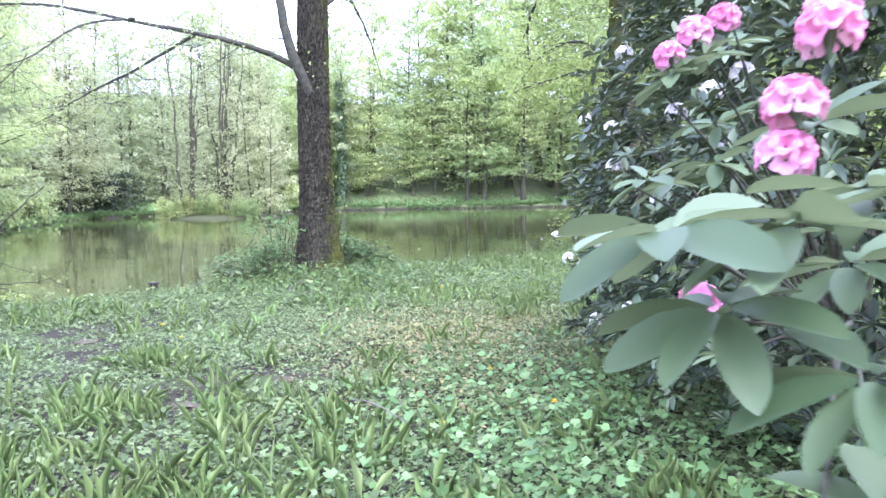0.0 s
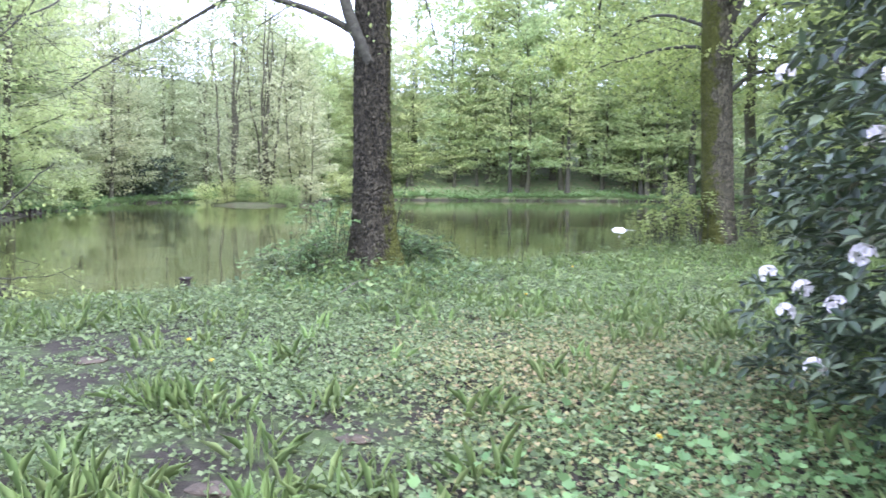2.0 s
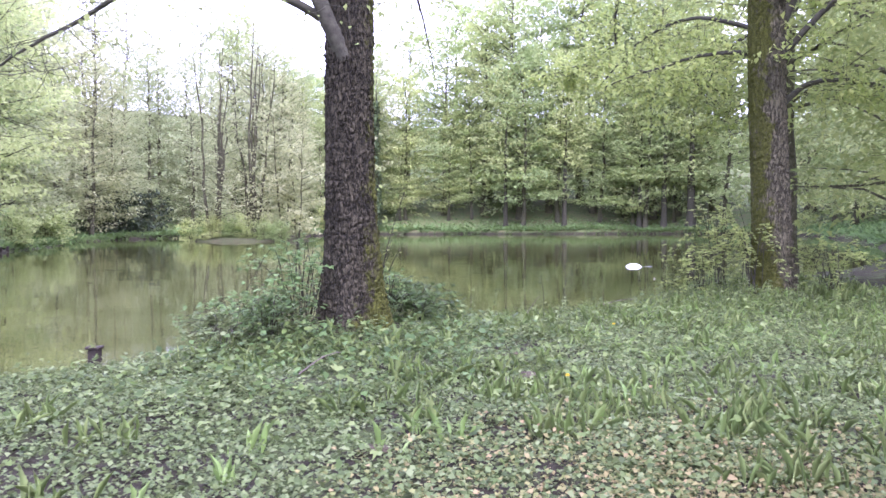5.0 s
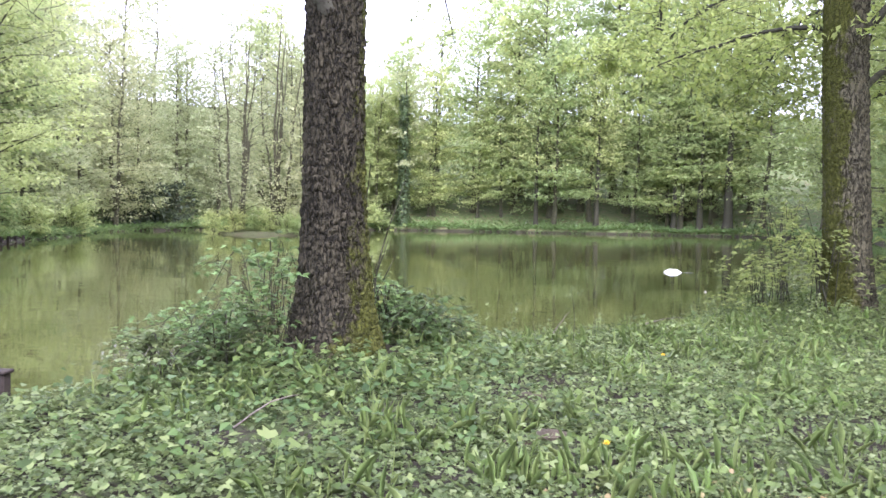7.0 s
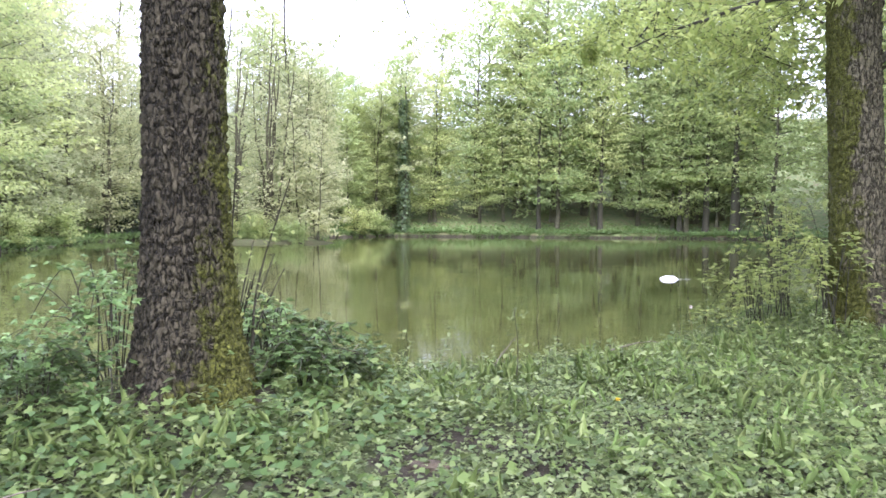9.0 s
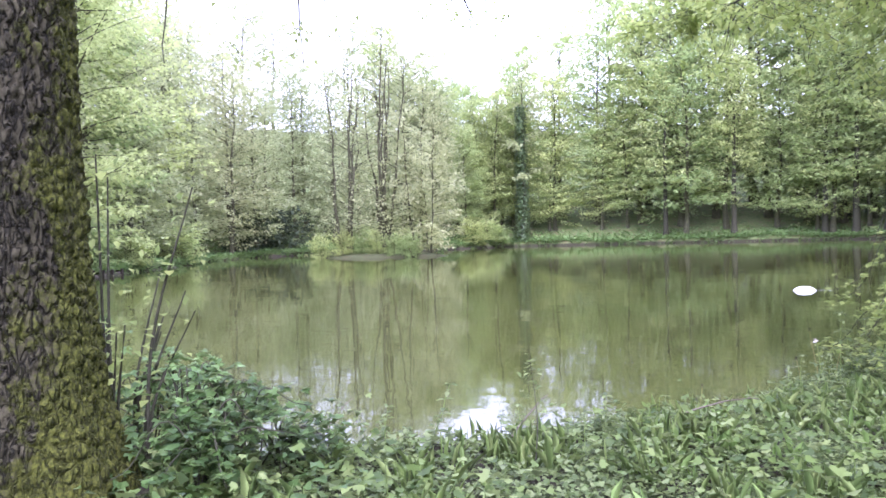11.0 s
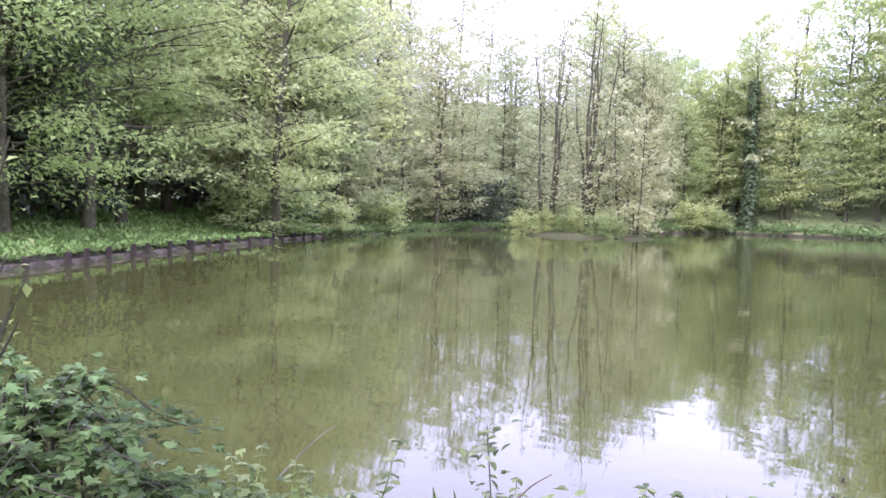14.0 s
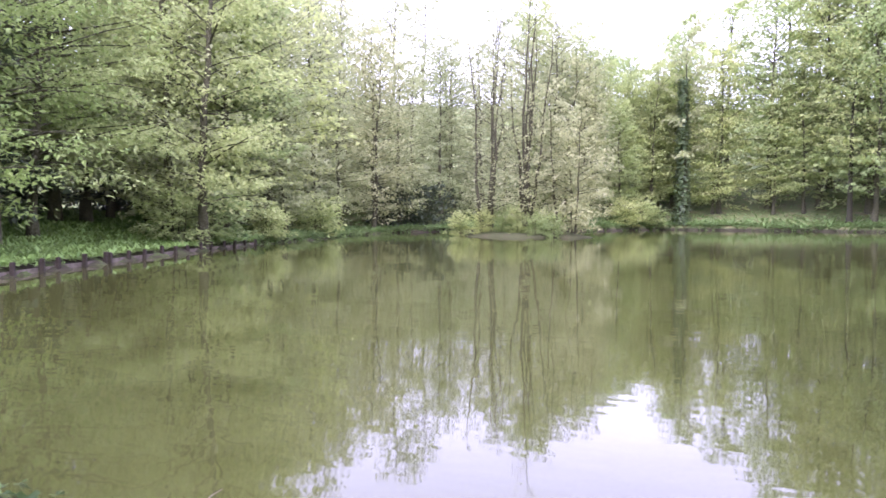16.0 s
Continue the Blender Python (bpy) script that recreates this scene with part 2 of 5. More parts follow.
M_BOARD = plain_mat("weathered_board", (0.07, 0.056, 0.046), (0.19, 0.16, 0.13), 5, 0.85, 0.6)
M_FLOAT = plain_mat("white_float_plastic", (0.75, 0.76, 0.78), (0.85, 0.85, 0.86), 6, 0.35, 0.05)
M_STONE = plain_mat("brown_clod", (0.034, 0.027, 0.017), (0.10, 0.08, 0.05), 12, 0.9, 0.8)
M_YELLOW = leaf_mat("yellow_petals", [(0.75, 0.5, 0.02), (0.85, 0.6, 0.03)], 0.2, 0.6)


# ---- mesh helpers ----
rng = np.random.default_rng(7)


def mesh_from(name, verts, quads=None, tris=None, mat=None, smooth=False):
    me = bpy.data.meshes.new(name)
    parts = [np.asarray(f, np.int32) for f in (quads, tris) if f is not None and len(f)]
    me.vertices.add(len(verts))
    me.vertices.foreach_set("co", np.asarray(verts, np.float32).ravel())
    loops = np.concatenate([p.ravel() for p in parts])
    totals = np.concatenate([np.full(len(p), p.shape[1], np.int32) for p in parts])
    starts = np.concatenate([[0], np.cumsum(totals)[:-1]]).astype(np.int32)
    me.loops.add(len(loops))
    me.loops.foreach_set("vertex_index", loops)
    me.polygons.add(len(totals))
    me.polygons.foreach_set("loop_start", starts)
    if smooth:
        me.polygons.foreach_set("use_smooth", np.ones(len(totals), bool))
    me.update(calc_edges=True)
    if mat:
        me.materials.append(mat)
    return me


def joined(pieces):
    """One (verts, quads) out of many."""
    vs, qs, k = [], [], 0
    for v, q in pieces:
        vs.append(v)
        qs.append(np.asarray(q) + k)
        k += len(v)
    return np.concatenate(vs), np.concatenate(qs)


def tube(points, radii, sides=8):
    """A tapered tube along points, closed at its tip by its small end."""
    p = np.asarray(points, float)
    r = np.broadcast_to(np.asarray(radii, float), (len(p),))
    d = np.gradient(p, axis=0)
    d /= np.linalg.norm(d, axis=1)[:, None] + 1e-9
    ref = np.where(np.abs(d[:, 2:3]) > 0.9, [[1.0, 0, 0]], [[0, 0, 1.0]])
    a = np.cross(d, ref)
    a /= np.linalg.norm(a, axis=1)[:, None] + 1e-9
    b = np.cross(d, a)
    w = np.linspace(0, 2 * np.pi, sides, endpoint=False)
    ring = p[:, None] + r[:, None, None] * (np.cos(w)[None, :, None] * a[:, None] + np.sin(w)[None, :, None] * b[:, None])
    i, j = np.meshgrid(np.arange(len(p) - 1), np.arange(sides), indexing="ij")
    k = (j + 1) % sides
    q = np.stack([i * sides + j, i * sides + k, (i + 1) * sides + k, (i + 1) * sides + j], -1).reshape(-1, 4)
    return ring.reshape(-1, 3), q


def bent(a, b, sag=0.0, wobble=0.0, n=8, r=rng):
    """A bent line from a to b that sags (or rises) in its middle."""
    a, b = np.asarray(a, float), np.asarray(b, float)
    t = np.linspace(0, 1, n)[:, None]
    p = a + (b - a) * t
    p[:, 2] += (4 * t * (1 - t))[:, 0] * sag
    off = r.normal(0, wobble, (n, 3))
    off[0] = 0
    return p + np.cumsum(off, 0) * 0.5


def spline(pts, n=24):
    """A smooth line through a few points."""
    p = np.asarray(pts, float)
    p = np.vstack([2 * p[0] - p[1], p, 2 * p[-1] - p[-2]])
    out = []
    seg = len(p) - 3
    for k in range(seg):
        m = max(2, n // seg)
        for t in np.linspace(0, 1, m, endpoint=k == seg - 1):
            a, b, c, d = p[k:k + 4]
            out.append(0.5 * (2 * b + (c - a) * t + (2 * a - 5 * b + 4 * c - d) * t * t + (3 * b - a - 3 * c + d) * t ** 3))
    return np.array(out)


def leaves(pos, length, width, yaw, pitch, roll=None, fold=0.25, droop=0.15, fine=True):
    """Folded leaves at pos that point along yaw and rise by pitch (radians); widths are ratios of the length."""
    pos = np.asarray(pos, float)
    n = len(pos)
    length, width, yaw, pitch = (np.broadcast_to(np.asarray(v, float), (n,)) for v in (length, width, yaw, pitch))
    roll = np.zeros(n) if roll is None else np.broadcast_to(roll, (n,))
    if fine == "rich":
        ys, hw = np.array([0, 0.15, 0.38, 0.62, 0.82, 0.94, 1.0]), np.array([0.04, 0.30, 0.46, 0.47, 0.36, 0.2, 0.02])
        shape = np.concatenate([[[-w, y, fold * w - droop * y * y], [0, y, -droop * y * y], [w, y, fold * w - droop * y * y]] for y, w in zip(ys, hw)])
        face = np.concatenate([[[3 * k, 3 * k + 1, 3 * k + 4, 3 * k + 3], [3 * k + 1, 3 * k + 2, 3 * k + 5, 3 * k + 4]] for k in range(6)])
    elif fine == "lobed":
        shape = np.array([[0, 0, 0], [-0.5, 0.18, fold * 0.5], [-0.48, 0.58, fold * 0.3 - droop * 0.3], [-0.17, 0.5, fold * 0.17], [0, 1, -droop], [0.17, 0.5, fold * 0.17], [0.48, 0.58, fold * 0.3 - droop * 0.3], [0.5, 0.18, fold * 0.5]])
        face = np.array([[0, 3, 2, 1], [0, 5, 4, 3], [0, 7, 6, 5]])
    elif fine:
        shape = np.array([[0, 0, 0], [-0.42, 0.3, fold * 0.42], [-0.40, 0.66, fold * 0.40], [0, 1, -droop], [0.40, 0.66, fold * 0.40], [0.42, 0.3, fold * 0.42]])
        face = np.array([[0, 3, 2, 1], [0, 5, 4, 3]])
    elif fine is None:
        shape = np.array([[-0.5, 0.12, 0.0], [0, 1, -droop], [0.5, 0.34, fold * 0.4]])
        face = np.array([[0, 2, 1]])
    else:
        shape = np.array([[0, 0, 0], [-0.5, 0.5, fold * 0.4], [0, 1, -droop], [0.5, 0.5, fold * 0.4]])
        face = np.array([[0, 3, 2, 1]])
    f = np.stack([np.cos(yaw) * np.cos(pitch), np.sin(yaw) * np.cos(pitch), np.sin(pitch)], -1)
    s = np.stack([np.sin(yaw), -np.cos(yaw), 0 * yaw], -1)
    u = np.cross(s, f)
    s2 = s * np.cos(roll)[:, None] + u * np.sin(roll)[:, None]
    u2 = u * np.cos(roll)[:, None] - s * np.sin(roll)[:, None]
    x, y, z = shape.T
    v = pos[:, None] + length[:, None, None] * ((x[None] * width[:, None])[..., None] * s2[:, None] + y[None, :, None] * f[:, None] + (z[None] * (0.5 + 0.5 * width[:, None]))[..., None] * u2[:, None])
    k = len(shape)
    q = (face[None] + (np.arange(n) * k)[:, None, None]).reshape(-1, face.shape[1])
    return v.reshape(-1, 3), q


def thing(name, label, category, at=(0, 0, 0), group="", kind="", turn=0.0, scale=1.0):
    ob = new(name)
    ob.empty_display_size = 0.2
    ob.matrix_basis = Matrix.LocRotScale(at, Euler((0, 0, turn)), (scale, scale, scale))
    return tagged(ob, label, category, group, kind)


def part(name, data, material, parent, label="", smooth=False):
    """A mesh under a thing or part, out of (verts, quads), a bmesh or a ready mesh."""
    if isinstance(data, bpy.types.Mesh):
        me = data
    elif isinstance(data, tuple):
        me = mesh_from(name, data[0], data[1], None, material, smooth)
    else:
        me = bpy.data.meshes.new(name)
        data.to_mesh(me)
        data.free()
        me.materials.append(material)
    ob = new(name, me)
    ob.parent = parent
    if label:
        tagged(ob, label)
    return ob


def solo(name, data, material, label, category, kind="", group="", smooth=False):
    """A thing that is one mesh, in world coordinates."""
    ob = new(name, mesh_from(name, data[0], data[1], None, material, smooth))
    return tagged(ob, label, category, group, kind)


# ---- plan ----
WATER = -0.22
SHORE = np.array([(-15.2, 17), (-15.2, 12), (-14, 9.2), (-11, 8.8), (-9, 9.7), (-6.4, 11.0), (-4.6, 12.35), (-3.4, 13.9),
                  (-1.9, 15.6), (-0.4, 16.35), (0.4, 16.9), (1.2, 17.5), (2.4, 19.3), (3.9, 22.3), (6.0, 24.2), (9.5, 28),
                  (15, 36), (23, 52), (31, 74), (35, 92), (31, 101), (20, 103.5), (5, 104), (-9, 104.5), (-17, 104),
                  (-20, 97), (-22.5, 91), (-28, 90), (-33, 80), (-34.3, 71), (-33, 62), (-29.8, 55.2), (-26.4, 44.5),
                  (-23.9, 38.2), (-20.1, 30.4), (-18.5, 27.2), (-16.8, 24.2), (-15.4, 21.2)], float)


def shore_distance(x, y):
    """Metres from the pond's edge, negative over the water (island apart)."""
    p = np.stack([np.ravel(x), np.ravel(y)], -1)
    best = np.full(len(p), 1e9)
    inside = np.zeros(len(p), bool)
    for a, b in zip(SHORE, np.roll(SHORE, -1, 0)):
        d = b - a
        t = np.clip(((p - a) @ d) / (d @ d), 0, 1)
        best = np.minimum(best, np.hypot(*(p - a - t[:, None] * d).T))
        cross = (a[1] > p[:, 1]) != (b[1] > p[:, 1])
        inside ^= cross & (p[:, 0] < d[0] * (p[:, 1] - a[1]) / (d[1] if d[1] else 1e-9) + a[0])
    return np.where(inside, -best, best).reshape(np.shape(x))


def wave(x, y, s, k=0.0):
    """Smooth uneven values about 0, for lumps and patches of about s metres."""
    x, y = np.asarray(x) / s, np.asarray(y) / s
    return (np.sin(1.7 * x + 2.3 * np.sin(0.9 * y + k) + k) + np.sin(2.1 * y + 1.9 * np.sin(1.1 * x + 2 * k) - k) + 0.6 * np.sin(3.3 * x - 2.7 * y + 3 * k) + 0.6 * np.sin(2.9 * x + 3.7 * y + 5 * k)) / 3.2


ISLAND = (-20.8, 68.0, 5.6, 2.6)


def ground_z(x, y):
    x, y = np.asarray(x, float), np.asarray(y, float)
    sd = shore_distance(x, y)
    left = np.clip((-x - 9) / 4, 0, 1) * np.clip((y - 8) / 6, 0, 1) * np.clip((75 - y) / 20, 0, 1)
    base = -0.10 + 0.03 * wave(x, y, 1.1) + 0.025 * wave(x, y, 0.35, 2.0) * np.clip((30 - y) / 8, 0.2, 1)
    base = base + left * (0.13 + 0.12 * np.clip(sd - 0.8, 0, 14))
    far = np.clip((np.maximum(y - 62, (x - 12) * 1.4)) / 25, 0, 1) * (1 - left)
    base = base + far * (0.38 + np.clip(sd, 0, 4) * 0.24 + np.clip(sd - 4, 0, 60) * 0.36 + 0.25 * wave(x, y, 6, 1.0))
    base = base + 0.19 * np.exp(-((x + 2.39) ** 2 + (y - 14.0) ** 2) / 1.1) + 0.16 * np.exp(-((x - 3.9) ** 2 + (y - 18.5) ** 2) / 2.2)
    edge = 0.06 * wave(x, y, 0.5, 4.0)
    t = np.clip((sd + 0.06 + edge) / 0.22, 0, 1)
    t = t * t * (3 - 2 * t)
    bed = -0.34 - 0.6 * np.clip(-sd / 3, 0, 1)
    z = bed + (base - bed) * t
    ix, iy, rx, ry = ISLAND
    e = np.hypot((x - ix) / rx, (y - iy) / ry)
    return np.maximum(z, np.where(e < 1.3, 0.12 - 1.0 * np.clip(e - 0.7, 0, 1), -2.0))


def axis(stops):
    out = []
    for a, b, step in stops:
        out.append(np.arange(a, b, step))
    return np.concatenate(out + [[stops[-1][1]]])


gx = axis([(-900, -200, 100), (-200, -60, 10), (-60, -18, 1.0), (-18, -8, 0.4), (-8, 7, 0.13), (7, 20, 0.5), (20, 60, 1.5), (60, 200, 10), (200, 900, 100)])
gy = axis([(-900, -100, 100), (-100, -10, 8), (-10, 3, 0.5), (3, 21, 0.13), (21, 34, 0.4), (34, 99, 1.0), (99, 107, 0.35), (107, 125, 1.0), (125, 250, 10), (250, 900, 100)])
X, Y = np.meshgrid(gx, gy)
Z = ground_z(X, Y)
i, j = np.meshgrid(np.arange(len(gy) - 1), np.arange(len(gx) - 1), indexing="ij")
nx = len(gx)
gq = np.stack([i * nx + j, i * nx + j + 1, (i + 1) * nx + j + 1, (i + 1) * nx + j], -1).reshape(-1, 4)
tagged(new("ground", mesh_from("ground", np.stack([X, Y, Z], -1).reshape(-1, 3), gq, None, M_SOIL, True)),
       "weedy brown bank soil round the pond", "ground", kind="structure")
wv = np.array([(-60, -5, WATER), (60, -5, WATER), (60, 112, WATER), (-60, 112, WATER)], float)
tagged(new("water", mesh_from("water", wv, [(0, 1, 2, 3)], None, M_WATER)), "still murky olive pond water mirroring trees", "pond water", kind="structure")


# ---- trees ----
def spray_tree(seed, height, reach, stems=1, low=0.12, limbs=34, per=90, leaf=0.34, lean=0.0, thin=1.0, top_bare=0.0, flat=0.17, fan=0.20):
    """Meshes of a slender spring tree: stem, limbs, and a crown of flat layered sprays of leaves."""
    r = np.random.default_rng(seed)
    stem_bits, limb_bits, pos, yaw, pit, size = [], [], [], [], [], []
    for s in range(stems):
        az = r.uniform(0, 6.28)
        out = 0.0 if stems == 1 else r.uniform(0.05, 0.16) * height
        h = height * (1 if s == 0 else r.uniform(0.7, 1.0))
        top = np.array([np.cos(az) * out + lean * h, np.sin(az) * out, h])
        path = bent((0.25 * np.cos(az) * (stems > 1), 0.25 * np.sin(az) * (stems > 1), -0.3), top, 0, 0.012 * height, 12, r)
        rad = np.linspace(0.0125 * height, 0.004, 12) * (1.0 if stems == 1 else 0.6) + 0.01
        rad[0] *= 1.5
        stem_bits.append(tube(path, rad, 7))
        for k in range(limbs // stems):
            f = low + (0.97 - low) * (k + r.uniform()) / (limbs // stems)
            q = f * 11
            a, b = int(q), min(int(q) + 1, 11)
            start = path[a] + (path[b] - path[a]) * (q - a)
            shape = max(0.02, 1.0 - ((f - 0.35) / 0.67) ** 2) ** 0.6 if f > 0.35 else 0.8 + 0.2 * f / 0.35
            ln = reach * shape * r.uniform(0.55, 1.15) * (1 if stems == 1 else 0.75) + 0.3
            w = r.uniform(0, 6.28)
            rise = r.uniform(-0.12, 0.45) + 0.75 * max(0.0, f - 0.25)
            end = start + ln * np.array([np.cos(w), np.sin(w), rise])
            lp = bent(start, end, r.uniform(-0.02, 0.08) * ln, 0.03 * ln, 4, r)
            if k % 3 != 2:
                limb_bits.append(tube(lp, np.linspace(0.010 * ln + 0.012, 0.005, 4), 3))
            cnt = max(3, int(1.15 * per * (0.35 + 0.65 * ln / reach) * (1 - top_bare * f) * r.uniform(0.6, 1.2)))
            t = r.uniform(0.12, 1.08, cnt) ** 0.75
            side = r.normal(0, fan, cnt) * (0.4 + ln * (0.3 + 0.5 * t))
            base = lp[0] + (lp[-1] - lp[0]) * t[:, None]
            base[:, 0] += -np.sin(w) * side
            base[:, 1] += np.cos(w) * side
            base[:, 2] += r.normal(0, flat, cnt) - 0.14 * np.abs(side) - 0.05 * t * t * ln
            pos.append(base)
            yaw.append(w + r.normal(0, 1.2, cnt))
            pit.append(r.normal(-0.15, 0.48, cnt))
            size.append(leaf * r.uniform(0.6, 1.5, cnt))
    cat = np.concatenate
    crown = leaves(cat(pos), cat(size), thin * r.uniform(0.35, 0.7, len(cat(size))), cat(yaw), cat(pit), r.normal(0, 0.5, len(cat(size))), 0.3, 0.2, fine=None)
    return stem_bits, joined(limb_bits), crown


def plant_tree(name, label, meshes, mats, at, turn=0.0, scale=1.0, group="woods round the pond"):
    t = thing(name, label, "tree", at, group, "", turn, scale)
    for s in meshes[0]:
        part("trunk" if len(meshes[0]) == 1 else "stem", s, mats[0], t, smooth=True)
    part("branchwork", meshes[1], mats[0], t)["kind"] = "stuff"
    part("crown", meshes[2], mats[1], t)
    return t


def foot(x, y, deep=0.0):
    return float(ground_z(np.array([x]), np.array([y]))[0]) - deep


# far woods: a few kinds, each planted many times
KINDS = []
for s, (h, w, low, limbs, per, leaf, bare_top, mat) in enumerate((
        (21, 3.6, 0.10, 156, 62, 0.30, 0.1, M_CROWN), (18, 3.4, 0.08, 140, 64, 0.30, 0.1, M_CROWN), (23, 3.5, 0.13, 160, 58, 0.31, 0.1, M_CROWN),
        (15, 3.2, 0.12, 120, 66, 0.28, 0.1, M_CROWN), (19, 3.7, 0.10, 150, 62, 0.30, 0.1, M_CROWN),
        (19, 3.6, 0.08, 130, 64, 0.29, 0.45, M_CROWN_PALE), (17, 3.4, 0.06, 120, 64, 0.28, 0.45, M_CROWN_PALE), (20, 3.4, 0.10, 130, 60, 0.29, 0.4, M_CROWN_PALE))):
    KINDS.append((h, plant_tree("alder_tree", "slender alder in pale fresh spring leaf on the bank", spray_tree(20 + s, h, w, 1, low, limbs, per, leaf, thin=1.15, top_bare=bare_top, flat=0.10, fan=0.30), (M_STEM, mat), (0, 0, -60))))
SHRUB = plant_tree("bank_shrub", "low leafy shrub leaning over the water", spray_tree(51, 3.6, 2.4, 4, 0.08, 56, 64, 0.25, thin=1.1, flat=0.12, fan=0.3), (M_STEM, M_CROWN), (0, 0, -60), group="shrubs on the far bank")
SHRUB["category"] = "shrub"
used = set()


def wood(x, y, height, kind=None):
    k = kind if kind is not None else int(rng.integers(5))
    if shore_distance(np.array([x]), np.array([y]))[0] < 0.8 or (abs(x + 15.4) < 3.0 and y < 107.5):
        return None
    h, ob = KINDS[k]
    m = Matrix.LocRotScale((x, y, foot(x, y, 0.05)), Euler((rng.normal(0, 0.02), rng.normal(0, 0.02), rng.uniform(0, 6.28))), None)
    s = height / h
    if k in used:
        ob = copy_thing(ob, m)
    used.add(k)
    ob.matrix_basis = m @ Matrix.Diagonal((s * rng.uniform(0.9, 1.1), s * rng.uniform(0.9, 1.1), s, 1))
    return ob


def along(a, b, step):
    """Points along the shore's corners a to b with the outward normal."""
    out = []
    for k in range(a, b):
        p, q = SHORE[k % len(SHORE)], SHORE[(k + 1) % len(SHORE)]
        d = q - p
        ln = np.hypot(*d)
        nrm = np.array([d[1], -d[0]]) / ln
        for t in np.arange(0.5 * step, ln, step):
            out.append((p + d * t / ln, nrm))
    return out


# front row, then rows behind that stand higher on the slope
for p, nrm in along(18, 25, 4.3):
    tall = 23 + 14 * min(1.0, max(0.0, (p[0] + 13) / 16))
    for off, gain in ((3.6, 0.6), (7.5, 0.9), (14.5, 1.0)):
        q = p + nrm * (off + rng.uniform(-1.2, 1.2)) + rng.normal(0, 0.9, 2)
        wood(q[0], q[1], tall * gain * rng.uniform(0.85, 1.1))
for p, nrm in along(25, 30, 3.6):
    for off, gain in ((2.2, 0.8), (7, 1.0), (13, 1.1)):
        q = p + nrm * (off + rng.uniform(-1, 1)) + rng.normal(0, 0.8, 2)
        wood(q[0], q[1], 20.5 * gain * rng.uniform(0.82, 1.12), 5 + int(rng.integers(3)))
for p, nrm in along(30, 33, 3.6):
    for off, gain in ((3.2, 0.85), (8, 1.0), (14, 1.1)):
        q = p + nrm * (off + rng.uniform(-1, 1)) + rng.normal(0, 0.8, 2)
        wood(q[0], q[1], 20.5 * gain * rng.uniform(0.85, 1.1), 3 + int(rng.integers(5)))
for p, nrm in along(15, 18, 5.0):
    for off in (4, 10, 17):
        q = p + nrm * (off + rng.uniform(-1, 1)) + rng.normal(0, 0.8, 2)
        wood(q[0], q[1], 19.0 * rng.uniform(0.85, 1.1))
for k in range(16):
    x, y = -16 - 0.9 * k + rng.normal(0, 0.5), 110 + rng.uniform(-5, 8)
    wood(x, y, 18 * rng.uniform(0.85, 1.1))
first = True
for p, nrm in along(19, 33, 2.6):
    if rng.uniform() < (0.13 if p[0] > -16 else 0.5):
        q = p + nrm * rng.uniform(0.2, 1.6)
        if 68 < p[1] < 86 and p[0] < -28:
            continue
        m = Matrix.LocRotScale((q[0], q[1], foot(q[0], q[1], 0.05)), Euler((0, 0, rng.uniform(0, 6.28))), None)
        s = rng.uniform(0.4, 0.7) if p[0] > -16 else rng.uniform(0.5, 0.95)
        ob = SHRUB if first else copy_thing(SHRUB, m)
        first = False
        ob.matrix_basis = m @ Matrix.Diagonal((s * 1.15, s * 1.15, s * 0.85, 1))

# the island with its two many-stemmed, half-bare alders
for x, y, h, s in ((-23.4, 67.6, 18.5, 71), (-20.6, 68.2, 20.0, 72)):
    plant_tree("island_alder", "many-stemmed alder with a half-bare twiggy top on the islet", spray_tree(s, h, 3.4, 6, 0.10, 150, 42, 0.26, thin=0.9, top_bare=0.6), (M_STEM, M_CROWN_PALE), (x, y, foot(x, y, 0.05)), group="alders on the islet")
for x, y, h, s in ((-17.6, 68.6, 12.5, 73), (-16.6, 68.0, 9.0, 74)):
    plant_tree("island_alder", "slim young alder in pale leaf on the islet", spray_tree(s, h, 3.0, 2, 0.06, 60, 70, 0.30, thin=0.9, top_bare=0.4), (M_STEM, M_CROWN_PALE), (x, y, foot(x, y, 0.05)), group="alders on the islet")
for k in range(6):
    x, y = -25.0 + 1.5 * k, 67.2 + rng.uniform(-1.2, 0.8)
    m = Matrix.LocRotScale((x, y, foot(x, y, 0.05)), Euler((0, 0, rng.uniform(0, 6.28))), None)
    c = copy_thing(SHRUB, m)
    s = rng.uniform(0.35, 0.6)
    c.matrix_basis = m @ Matrix.Diagonal((s, s, s, 1))
    tagged(c, "pale leafy shrub spilling over the islet's edge", "shrub", "shrubs on the islet")

# grass and weeds on the far bank's rim
pts = along(17, 32, 0.0042)
base = np.array([p + nrm * abs(rng.normal(0, 2.4 if k % 2 else 0.6)) for k, (p, nrm) in enumerate(pts)])
base = base + rng.normal(0, 0.12, base.shape)
m = len(base)
solo("far_bank_weeds", leaves(np.stack([base[:, 0], base[:, 1], ground_z(base[:, 0], base[:, 1]) - 0.03], -1), rng.uniform(0.2, 0.6, m), rng.uniform(0.25, 0.7, m), rng.uniform(0, 6.28, m), rng.uniform(0.1, 1.2, m), None, 0.2, 0.3, None), M_WEED, "green weeds and grass along the far waterline", "weeds", "stuff")

